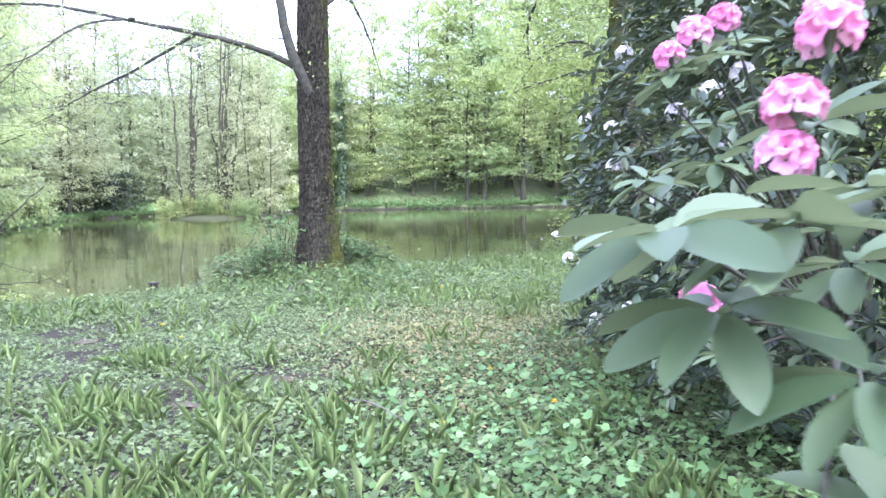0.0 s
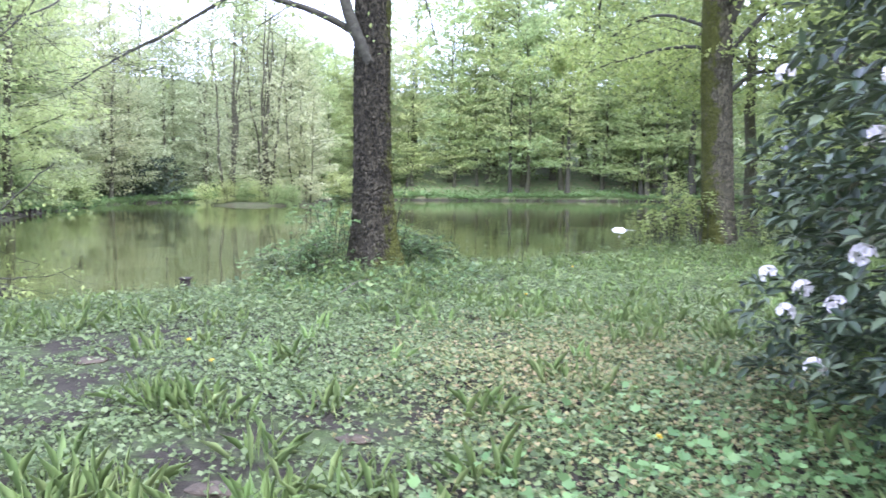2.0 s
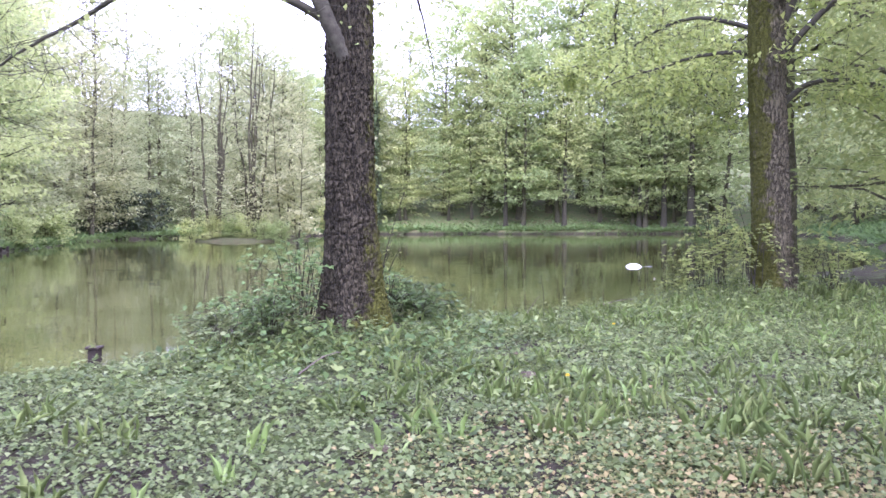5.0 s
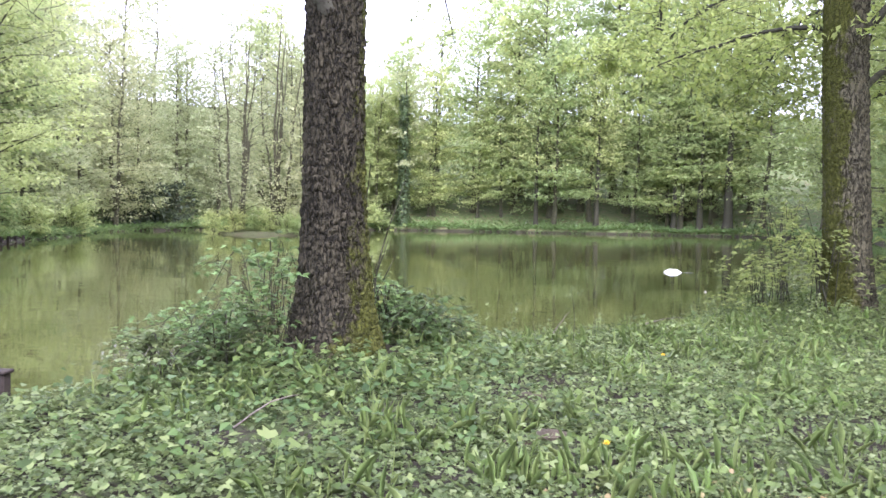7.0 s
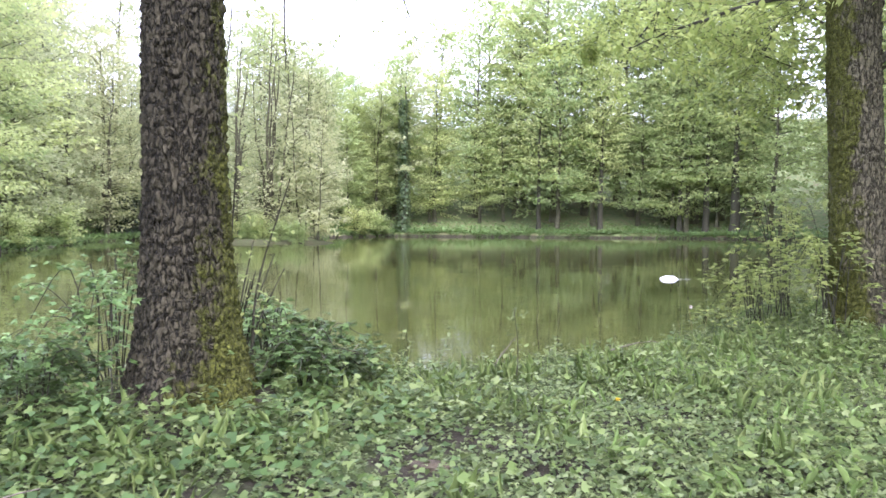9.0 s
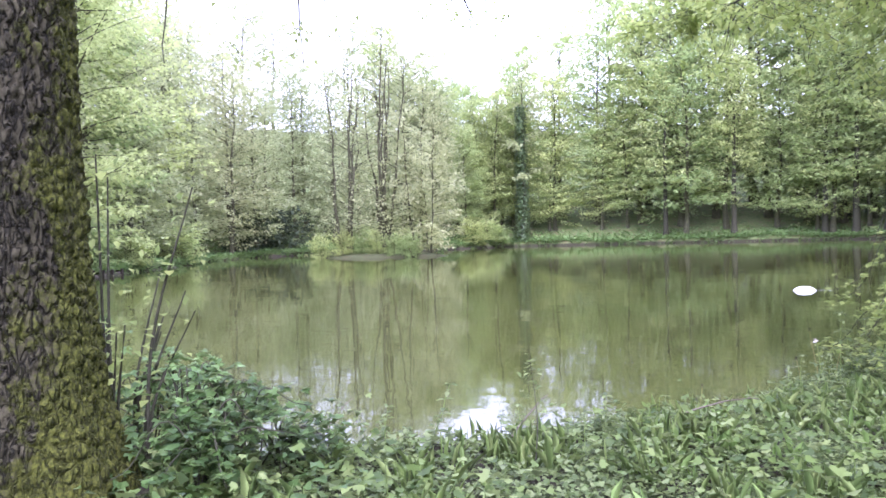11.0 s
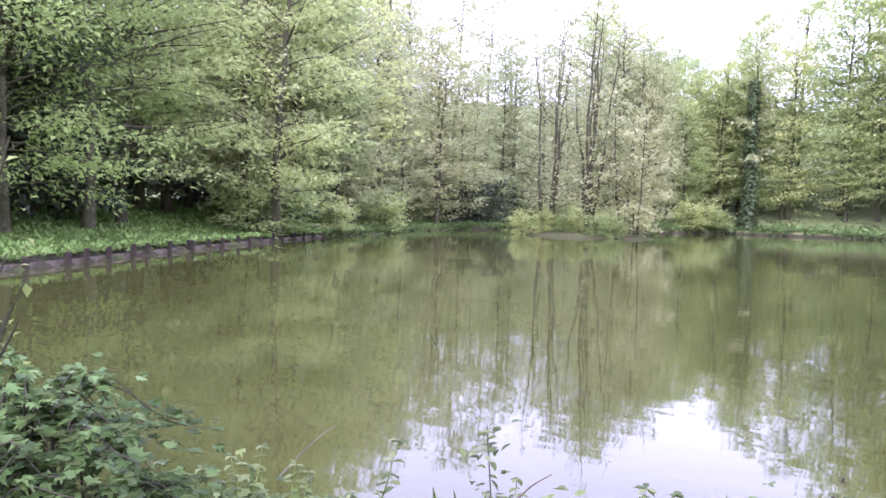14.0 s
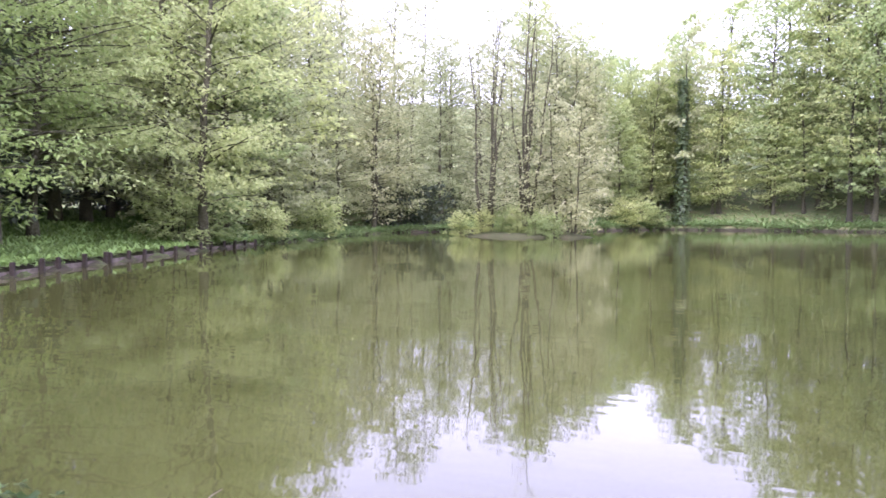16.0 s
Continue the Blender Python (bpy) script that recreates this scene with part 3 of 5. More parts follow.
# ivy-clad tree on the far bank
IVX, IVY = -15.4, 105.2
iv = thing("ivy_clad_tree", "tall tree with a trunk wrapped in dark ivy", "tree", (IVX, IVY, foot(IVX, IVY, 0.05)))
ms = spray_tree(81, 23, 3.6, 1, 0.3, 30, 55, 0.5)
part("trunk", ms[0][0], M_STEM, iv, smooth=True)
part("branchwork", ms[1], M_STEM, iv)["kind"] = "stuff"
part("crown", ms[2], M_CROWN_PALE, iv)
zz = rng.uniform(0, 17, 2600)
aa = rng.uniform(0, 6.28, 2600)
rr = (0.95 - 0.03 * zz + 0.35 * wave(zz, aa, 1.3)) * np.sqrt(rng.uniform(0.2, 1, 2600))
part("ivy", leaves(np.stack([rr * np.cos(aa), rr * np.sin(aa), zz], -1), 0.34, 0.9, aa, rng.normal(-0.5, 0.5, 2600), None, 0.2, 0.2, False), M_IVY, iv, "dark green ivy")


# ---- left bank ----
def left_tree(name, label, x, y, seed, h, reach, low, limbs, per, leaf, mat, lean=0.0, group="trees on the lawn bank", thin=0.9, bare=0.0):
    return plant_tree(name, label, spray_tree(seed, h, reach, 1, low, limbs, per, leaf, lean, thin, bare), (M_STEM, mat), (x, y, foot(x, y, 0.05)), 0, 1, group)


left_tree("bank_alder", "alder with layered light green sprays at the timber edge", -24.6, 38.9, 91, 18.0, 4.0, 0.10, 100, 150, 0.21, M_CROWN)
left_tree("bank_tree", "mossy tree with sparse fresh leaves behind the timber edge", -22.7, 28.2, 92, 16.0, 4.2, 0.22, 100, 130, 0.18, M_FRESH)
left_tree("bank_tree", "leafy tree at the lawn's edge", -25.6, 31.5, 93, 15.0, 4.6, 0.2, 100, 180, 0.22, M_CROWN)
left_tree("bank_tree", "leafy tree hanging over the timber edge", -20.6, 24.4, 94, 10.5, 4.2, 0.14, 110, 170, 0.18, M_FRESH)
left_tree("bank_tree", "leafy tree hanging over the timber edge", -18.3, 17.0, 95, 10.5, 4.6, 0.08, 100, 180, 0.21, M_CROWN)
left_tree("bank_tree", "leafy tree at the pond's corner", -16.5, 10.5, 96, 10, 4.2, 0.08, 96, 180, 0.15, M_CROWN_NEAR)
left_tree("bank_tree", "tall leafy tree behind the lawn", -31, 33, 97, 17, 5.0, 0.22, 100, 130, 0.32, M_CROWN)
left_tree("bank_tree", "tall leafy tree behind the lawn", -36, 43, 98, 16.5, 5.0, 0.28, 100, 130, 0.34, M_CROWN)
left_tree("bank_tree", "tall leafy tree behind the lawn", -31.5, 47.5, 99, 15.5, 4.5, 0.28, 100, 130, 0.34, M_CROWN)
left_tree("bank_tree", "tall leafy tree behind the lawn", -42, 36, 100, 18, 5.5, 0.06, 100, 130, 0.36, M_CROWN)
# firs, several added to darken the shaded gaps and close off the sky
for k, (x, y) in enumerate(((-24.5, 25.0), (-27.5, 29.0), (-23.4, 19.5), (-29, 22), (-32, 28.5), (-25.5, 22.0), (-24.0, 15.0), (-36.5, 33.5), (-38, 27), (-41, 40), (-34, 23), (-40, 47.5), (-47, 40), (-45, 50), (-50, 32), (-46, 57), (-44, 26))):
    left_tree("dark_fill_fir", "dark evergreen behind the leafy trees, doubling as dark fill for their gaps", x, y, 110 + k, 13.0 if k < 7 else 8.0, 3.6, 0.02, 60, 150, 0.38, M_FIR_FILL, group="evergreens behind the lawn bank")


# lawn behind the timber edge: short blades
n = 190000
x, y = rng.uniform(-42, -16, n), rng.uniform(13, 52, n)
sd = shore_distance(x, y)
ok = (sd > 0.1) & (sd < 17) & (rng.uniform(0, 1, n) < 1.15 - 0.05 * sd)
x, y = x[ok], y[ok]
n = len(x)
solo("lawn_grass", leaves(np.stack([x, y, ground_z(x, y) - 0.01], -1), rng.uniform(0.12, 0.30, n), rng.uniform(0.35, 0.8, n), rng.uniform(0, 6.28, n), rng.uniform(0.2, 1.2, n), None, 0.2, 0.2, None), M_LAWN,
     "bright mown lawn grass on the bank", "grass", "stuff")


def box(a, b, bevel=0.01):
    bm = bmesh.new()
    bmesh.ops.create_cube(bm, size=1.0)
    a, b = Vector(a), Vector(b)
    bmesh.ops.scale(bm, vec=b - a, verts=bm.verts)
    bmesh.ops.translate(bm, vec=(a + b) / 2, verts=bm.verts)
    if bevel:
        bmesh.ops.bevel(bm, geom=list(bm.edges), offset=bevel, segments=1, affect="EDGES")
    return bm


# timber edge: posts with boards behind them
edge = thing("timber_edging", "row of dark wooden posts holding weathered boards at the waterline", "retaining wall", (0, 0, 0))
post_me = bpy.data.meshes.new("post")
bm = box((-0.06, -0.06, -0.6), (0.06, 0.06, 0.36), 0.015)
bm.to_mesh(post_me)
bm.free()
post_me.materials.append(M_TIMBER)
corners = [SHORE[k % len(SHORE)] for k in (32, 33, 34, 35, 36, 37, 38, 39)]
for a, b in zip(corners[:-1], corners[1:]):
    d = b - a
    ln = np.hypot(*d)
    nrm = np.array([d[1], -d[0]]) / ln
    ang = math.atan2(d[1], d[0])
    for k in range(int(ln / 1.4) + 1):
        q = a + d * min(1.0, (k + 0.3 + rng.normal(0, 0.06)) * 1.4 / ln) - nrm * 0.06
        o = part("post", post_me, M_TIMBER, edge)
        o.matrix_basis = Matrix.LocRotScale((q[0], q[1], WATER + rng.uniform(-0.07, 0.05)), Euler((rng.normal(0, 0.03), rng.normal(0, 0.03), ang)), None)
    mid = (a + b) / 2 + nrm * 0.05
    for row in range(1):
        o = part("board", box((-ln / 2, -0.02, 0), (ln / 2, 0.02, 0.17), 0.006), M_BOARD, edge)
        o.matrix_basis = Matrix.LocRotScale((mid[0], mid[1], WATER - 0.04 + 0.13 * row), Euler((0, 0, ang)), None)

# two old posts at the near edge
for x, y, h in ((-6.62, 11.72, 0.20), (-4.84, 13.02, 0.20)):
    p = thing("wooden_post", "short dark rotten post standing at the water's edge", "post", (x, y, WATER), "old posts at the near edge")
    part("stake", box((-0.055, -0.05, -0.4), (0.055, 0.05, h), 0.012), M_TIMBER, p)
    part("cap", box((-0.075, -0.06, h), (0.075, 0.06, h + 0.03), 0.008), M_TIMBER, p)


# ---- the big tree by the water ----
def cells(u, v, nu, seed):
    """Uneven cells on a sheet that closes after nu cells in u: gap to the cell's rim, and the cell's own random value."""
    iu, iv = np.floor(u).astype(int), np.floor(v).astype(int)
    d1, d2, own = np.full(u.shape, 9.0), np.full(u.shape, 9.0), np.zeros(u.shape)
    for a in (-1, 0, 1):
        for b in (-1, 0, 1):
            cu, cv = iu + a, iv + b
            h = np.sin((cu % nu) * 127.1 + cv * 311.7 + seed) * 43758.5453
            h2 = np.sin((cu % nu) * 269.5 + cv * 183.3 + seed) * 27183.1
            h, h2 = h - np.floor(h), h2 - np.floor(h2)
            d = np.hypot(cu + 0.1 + 0.8 * h - u, cv + 0.1 + 0.8 * h2 - v)
            near = d < d1
            d2 = np.where(near, d1, np.minimum(d2, d))
            own = np.where(near, h2, own)
            d1 = np.where(near, d, d1)
    return d2 - d1, own


def trunk_mesh(height, r0, r1, flare, lean, seed, sides=230, plate=0.072, ridge=0.034):
    """A trunk with root flare and a bark of raised, broken plates."""
    z = np.concatenate([np.arange(-0.35, 3.4, 0.016), np.arange(3.4, 5.5, 0.03), np.arange(5.5, height + 0.1, 0.15)])
    rings = len(z)
    a = np.linspace(0, 2 * np.pi, sides, endpoint=False)
    A, Zm = np.meshgrid(a, z)
    rad = r1 + (r0 - r1) * np.exp(-np.clip(Zm, 0, 99) / 8.0)
    rad = rad + flare * np.exp(-np.clip(Zm - 0.08, -0.2, 9) / 0.52) * (1 + 0.35 * np.sin(5 * A + seed) + 0.2 * np.sin(3 * A + 2 * seed))
    rad = rad * (1 + 0.03 * np.sin(2 * A + 0.7 * Zm + seed) + 0.025 * np.sin(3 * A - 1.1 * Zm))
    nu = 44
    u = A / (2 * np.pi) * nu + 0.35 * np.sin(Zm * 9 + 2 * A) + 0.2 * np.sin(Zm * 23 + seed)
    gap, own = cells(u, Zm / plate + 0.5 * np.sin(3 * A + Zm * 5), nu, seed)
    rr = np.random.default_rng(seed)
    frac = Zm / plate - np.floor(Zm / plate)
    rad = rad + ridge * (np.clip(gap * 2.8, 0, 0.7 + 0.25 * own) * (0.45 + 0.75 * own) - 0.60 - 0.22 * frac * (own - 0.3)) + rr.normal(0, ridge * 0.07, rad.shape)
    cx, cy = lean[0] * Zm + 0.04 * np.sin(0.6 * Zm + seed), lean[1] * Zm + 0.03 * np.sin(0.5 * Zm)
    v3 = np.stack([cx + rad * np.cos(A), cy + rad * np.sin(A), Zm], -1).reshape(-1, 3)
    i, j = np.meshgrid(np.arange(rings - 1), np.arange(sides), indexing="ij")
    k = (j + 1) % sides
    q = np.stack([i * sides + j, i * sides + k, (i + 1) * sides + k, (i + 1) * sides + j], -1).reshape(-1, 4)
    return v3, q


def limb(points, r0, r1, seed, twigs=10, twig_len=0.9, leafy=6, leaf=0.06, drop=-0.25):
    """A limb along points with side twigs, and young leaves at the twigs' ends: (wood, leaf places)."""
    r = np.random.default_rng(seed)
    p = spline(points, 30)
    p = p + np.cumsum(r.normal(0, 0.012, p.shape), 0) * np.linspace(0, 1, len(p))[:, None]
    bits, tips = [tube(p, np.linspace(r0, r1, len(p)), 8)], []
    for k in range(twigs):
        f = r.uniform(0.2, 1.0)
        s = p[int(f * (len(p) - 1))]
        w = r.uniform(0, 6.28)
        ln = twig_len * r.uniform(0.4, 1.1)
        e = s + ln * np.array([np.cos(w), np.sin(w), r.normal(drop, 0.3)])
        tp = bent(s, e, -0.06 * ln, 0.03 * ln, 7, r)
        bits.append(tube(tp, np.linspace(max(0.35 * r1, 0.005), 0.002, 7), 4))
        for b in range(3):
            s2 = tp[r.integers(2, 7)]
            e2 = s2 + 0.45 * ln * r.normal(0, 0.6, 3)
            t2 = bent(s2, e2, -0.03 * ln, 0.02 * ln, 5, r)
            bits.append(tube(t2, np.linspace(0.004, 0.0015, 5), 3))
            for q in range(leafy):
                tips.append(t2[r.integers(1, 5)] + r.normal(0, leaf * 0.9, 3))
        for q in range(leafy):
            tips.append(tp[r.integers(3, 7)] + r.normal(0, leaf, 3))
    return bits, tips


def tip_leaves(tips, size, r):
    n = len(tips)
    return leaves(np.array(tips), size * r.uniform(0.6, 1.3, n), r.uniform(0.5, 0.8, n), r.uniform(0, 6.28, n), r.normal(-0.35, 0.5, n), None, 0.3, 0.2, False)


T1 = np.array([-2.39, 14.08, -0.08])
big = thing("bankside_tree", "big tree with rough mossy plated bark at the water's edge", "tree", T1)
part("trunk", trunk_mesh(14, 0.30, 0.20, 0.19, (0.0, 0.0), 3), M_BARK, big, smooth=True)
# limbs in metres from the trunk's foot
for k, (pts, r0, r1, tw, tl, lf) in enumerate((
        ([(-0.05, -0.15, 3.1), (-0.35, -0.3, 3.9), (-0.55, -0.4, 5.2), (-0.7, -0.5, 7.5)], 0.10, 0.05, 6, 1.0, 5),
        ([(-0.1, -0.1, 3.45), (-0.8, -0.35, 3.8), (-1.75, -0.6, 4.05), (-2.6, -1.0, 4.2), (-3.8, -1.65, 4.3), (-5.5, -2.3, 4.2)], 0.055, 0.014, 34, 1.2, 3),
        ([(-1.75, -0.6, 4.05), (-3.0, -0.5, 3.4), (-4.0, -0.2, 3.0), (-4.9, 0.2, 2.7)], 0.03, 0.006, 30, 1.0, 3),
        ([(0.0, 0.1, 4.2), (-0.3, 1.0, 4.6), (-0.4, 1.75, 3.9), (-0.42, 1.85, 2.6)], 0.022, 0.004, 12, 0.45, 3),
        ([(-2.6, -1.0, 4.2), (-3.0, -1.9, 3.9), (-3.4, -2.7, 3.3), (-3.9, -3.3, 2.9)], 0.022, 0.005, 20, 0.8, 3),
        ([(0.1, 0.1, 4.6), (0.2, 2.5, 5.4), (0.3, 5.5, 5.4), (0.45, 8.8, 4.5)], 0.06, 0.006, 44, 1.1, 6),
        ([(0.0, 0.1, 5.0), (-0.6, 2.5, 5.9), (-0.9, 4.6, 5.2), (-1.0, 5.2, 3.4)], 0.06, 0.006, 22, 0.8, 8),
        ([(0.2, 0.0, 5.0), (1.6, 0.6, 5.9), (3.2, 1.5, 6.2), (4.8, 2.6, 5.8)], 0.07, 0.012, 26, 1.2, 8),
        ([(-0.1, 0.1, 6.0), (-1.8, 1.0, 7.3), (-4.0, 2.0, 7.8)], 0.07, 0.012, 24, 1.3, 7),
        ([(0.1, -0.1, 6.2), (0.8, -2.2, 7.4), (1.6, -4.4, 7.7)], 0.07, 0.012, 24, 1.3, 7))):
    bits, tips = limb(pts, r0, r1, 200 + k, tw, tl, lf)
    o = part("limb", joined(bits), M_TWIG, big)
    if tips:
        part("leaf_sprays", tip_leaves(tips, 0.075, np.random.default_rng(300 + k)), M_CROWN_NEAR, o)

T2 = np.array([3.9, 18.65, -0.1])
mossy = thing("mossy_tree", "tall tree with a thickly mossed trunk near the water", "tree", T2)
part("trunk", trunk_mesh(15, 0.315, 0.24, 0.12, (0.012, 0.0), 5, 110, 0.1, 0.03), M_BARK2, mossy, smooth=True).rotation_euler = (0, 0, radians(165))
for k, (pts, r0, r1, tw, tl, lf) in enumerate((
        ([(-0.1, 0.2, 6.3), (-1.2, 3.0, 7.2), (-1.75, 4.9, 6.5), (-1.8, 5.2, 5.5)], 0.07, 0.02, 44, 1.5, 9),
        ([(-1.8, 5.2, 5.5), (-2.5, 5.4, 5.1), (-3.4, 5.7, 4.9)], 0.018, 0.005, 34, 1.0, 10),
        ([(-1.8, 5.2, 5.5), (-0.8, 4.7, 5.0), (0.4, 4.3, 4.3), (1.5, 4.1, 3.8)], 0.02, 0.006, 50, 1.4, 9),
        ([(-0.2, -0.2, 6.2), (-1.0, -1.2, 6.5), (-1.8, -2.2, 6.3), (-2.6, -3.2, 5.6)], 0.06, 0.012, 36, 1.4, 9),
        ([(-0.1, 0.2, 4.6), (-0.9, 1.6, 5.2), (-1.6, 3.2, 5.1), (-2.2, 4.6, 4.4)], 0.045, 0.008, 40, 1.4, 9),
        ([(0.0, 0.2, 4.2), (0.2, 1.8, 4.9), (0.3, 3.6, 4.9), (0.3, 5.2, 4.2)], 0.045, 0.008, 40, 1.4, 9),
        ([(0.15, -0.05, 4.1), (0.7, -0.1, 4.75), (1.4, -0.2, 5.35), (3.2, -0.4, 6.6)], 0.06, 0.03, 16, 1.2, 9),
        ([(0.12, 0.0, 4.7), (0.35, 0.0, 5.3), (0.55, 0.05, 6.2), (0.8, 0.1, 8.5)], 0.13, 0.09, 10, 1.2, 9),
        ([(0.2, -0.1, 4.0), (-0.6, 0.5, 4.3), (-1.6, 1.1, 4.2), (-2.6, 1.6, 3.9)], 0.05, 0.01, 26, 1.2, 9),
        ([(0.1, 0.2, 3.2), (1.0, 0.8, 3.8), (2.4, 1.5, 3.9), (3.6, 2.2, 3.4)], 0.06, 0.01, 30, 1.3, 9),
        ([(0.0, -0.2, 5.0), (0.9, -1.4, 5.6), (2.0, -3.0, 5.5), (2.6, -4.4, 4.8)], 0.06, 0.01, 30, 1.3, 9),
        ([(-0.1, 0.2, 7.2), (-1.6, 0.2, 8.4), (-3.4, 0.6, 8.6), (-5.2, 1.2, 8.2)], 0.08, 0.012, 34, 1.5, 9))):
    bits, tips = limb(pts, r0, r1, 220 + k, tw, tl, lf)
    o = part("limb", joined(bits), M_TWIG, mossy)
    part("leaf_sprays", tip_leaves(tips, 0.11, np.random.default_rng(320 + k)), M_LIME, o)

# leafy trees on the near bank past the mossy tree
left_tree("bank_tree", "leafy tree on the near bank", 8.0, 22.5, 131, 13, 4.2, 0.14, 100, 180, 0.18, M_CROWN_NEAR, group="trees on the near bank")
left_tree("bank_tree", "leafy tree on the near bank", 13.5, 29.5, 132, 15, 4.6, 0.12, 100, 180, 0.22, M_CROWN_NEAR, group="trees on the near bank")
left_tree("bank_tree", "leafy tree on the near bank", 8.2, 17.0, 133, 13, 4.0, 0.2, 96, 160, 0.17, M_CROWN_NEAR, group="trees on the near bank")

left_tree("bank_tree", "slim dark-stemmed tree on the near bank", 6.4, 24.1, 134, 14, 3.6, 0.3, 90, 120, 0.18, M_CROWN_NEAR, group="trees on the near bank")

# old thick trunks that show under the far woods' leaves
for k, (x, y, rad) in enumerate(((25.8, 104.2, 0.62), (22.6, 105.0, 0.42), (19.5, 105.4, 0.36), (9.8, 106.0, 0.36), (2.0, 106.2, 0.32))):
    t = thing("old_alder", "old alder with a thick dark trunk on the far bank", "tree", (x, y, foot(x, y, 0.1)), "old alders on the far bank")
    ms = spray_tree(160 + k, 21, 4.0, 1, 0.3, 90, 50, 0.3, thin=1.15, flat=0.10, fan=0.3)
    path = bent((0, 0, -0.3), (0.3, 0.2, 15), 0, 0.05, 12, np.random.default_rng(170 + k))
    part("trunk", tube(path, np.linspace(1, 0.35, 12) * rad + np.array([0.3 * rad] + [0.0] * 11), 10), M_TWIG, t, smooth=True)
    part("branchwork", ms[1], M_STEM, t)["kind"] = "stuff"
    part("crown", ms[2], M_CROWN, t)

# leaning sapling over the water
sap = thing("leaning_sapling", "thin leaning sapling with long bare arching shoots over water", "tree", (-7.7, 10.0, foot(-7.7, 10.0, 0.05)))
part("trunk", tube(spline([(0, 0, 0), (0.1, 0.1, 1.2), (0.35, 0.2, 2.6), (0.8, 0.3, 4.2), (1.2, 0.4, 6.0)], 24), np.linspace(0.07, 0.03, 24)[:len(spline([(0, 0, 0), (1, 0, 0), (2, 0, 0), (3, 0, 0), (4, 0, 0)], 24))], 8), M_TWIG, sap, smooth=True)
for k, pts in enumerate(([(0.02, 0, 0.9), (0.9, 0.1, 1.5), (1.7, 0.2, 2.3), (2.6, 0.3, 3.2)], [(0.0, 0, 0.6), (0.9, 0.3, 0.75), (1.8, 0.5, 1.05), (2.5, 0.7, 1.6)],
                         [(0, 0, 0.3), (0.8, 0.2, 0.42), (1.6, 0.3, 0.40), (2.2, 0.4, 0.44)], [(0, 0, 0.15), (0.7, -0.1, 0.1), (1.4, -0.1, 0.12), (1.9, 0, 0.2)],
                         [(0.3, 0.2, 2.4), (0.9, 0.2, 2.9), (1.5, 0.2, 3.0), (2.2, 0.3, 3.4)], [(0.5, 0.2, 3.2), (1.0, 0, 3.4), (1.6, -0.2, 2.8), (1.9, -0.3, 2.2)])):
    bits, tips = limb(pts, 0.022, 0.006, 240 + k, 14, 0.7, 5)
    o = part("limb", joined(bits), M_TWIG, sap)
    part("leaf_sprays", tip_leaves(tips, 0.055, np.random.default_rng(340 + k)), M_CROWN_NEAR, o)


# ---- float on the pond ----
fl = thing("float_ring", "white inflated ring floating on the pond with a thin line", "float", (4.02, 30.72, WATER), scale=0.82)
bm = bmesh.new()
ringv = [(0.15 + (0.17 if math.cos(b) > 0 else 0.09) * math.cos(b), 0.12 * math.sin(b) * (1 - 0.55 * max(0.0, math.cos(b))) - 0.004) for b in np.linspace(0, 2 * math.pi, 20, endpoint=False)]
vs = [[bm.verts.new((c[0] * math.cos(a), c[0] * math.sin(a), c[1])) for c in ringv] for a in np.linspace(0, 2 * math.pi, 36, endpoint=False)]
for a in range(36):
    for b in range(20):
        bm.faces.new((vs[a][b], vs[(a + 1) % 36][b], vs[(a + 1) % 36][(b + 1) % 20], vs[a][(b + 1) % 20])).smooth = True
part("ring", bm, M_FLOAT, fl)
part("line", tube(bent((0.25, 0, 0.03), (0.75, 0.05, 0.004), -0.01, 0.003, 10), 0.004, 6), M_FLOAT, fl, "thin white line")


# ---- rhododendron ----
bush = thing("rhododendron", "big dark glossy rhododendron with pink and white blooms", "shrub", (2.85, 6.4, -0.1))
BC, BR = np.array([2.85, 6.4]), np.array([2.0, 2.5])


def bush_surface(n, r):
    """Points on the bush's lumpy outside, relative to its foot, with the way out."""
    a, h = r.uniform(0, 2 * np.pi, n), r.uniform(0.09, 1, n) ** 0.85
    prof = np.where(h < 0.25, 0.78 + 0.88 * h, np.clip(1 - np.clip(h - 0.45, 0, 1) ** 2.2 * 2.4, 0, 1) ** 0.5)
    c, s = np.cos(a), np.sin(a)
    k = (np.abs(c) ** 2.8 + np.abs(s) ** 2.8) ** (-1 / 2.8)
    lump = 1 + 0.10 * wave(a * 2.2, h * 5, 0.55, 1.0) + 0.06 * wave(a * 5, h * 9, 0.5, 3.0)
    rad = prof * lump * k
    p = np.stack([BR[0] * rad * c, BR[1] * rad * s, 3.3 * h], -1)
    return p, a, h


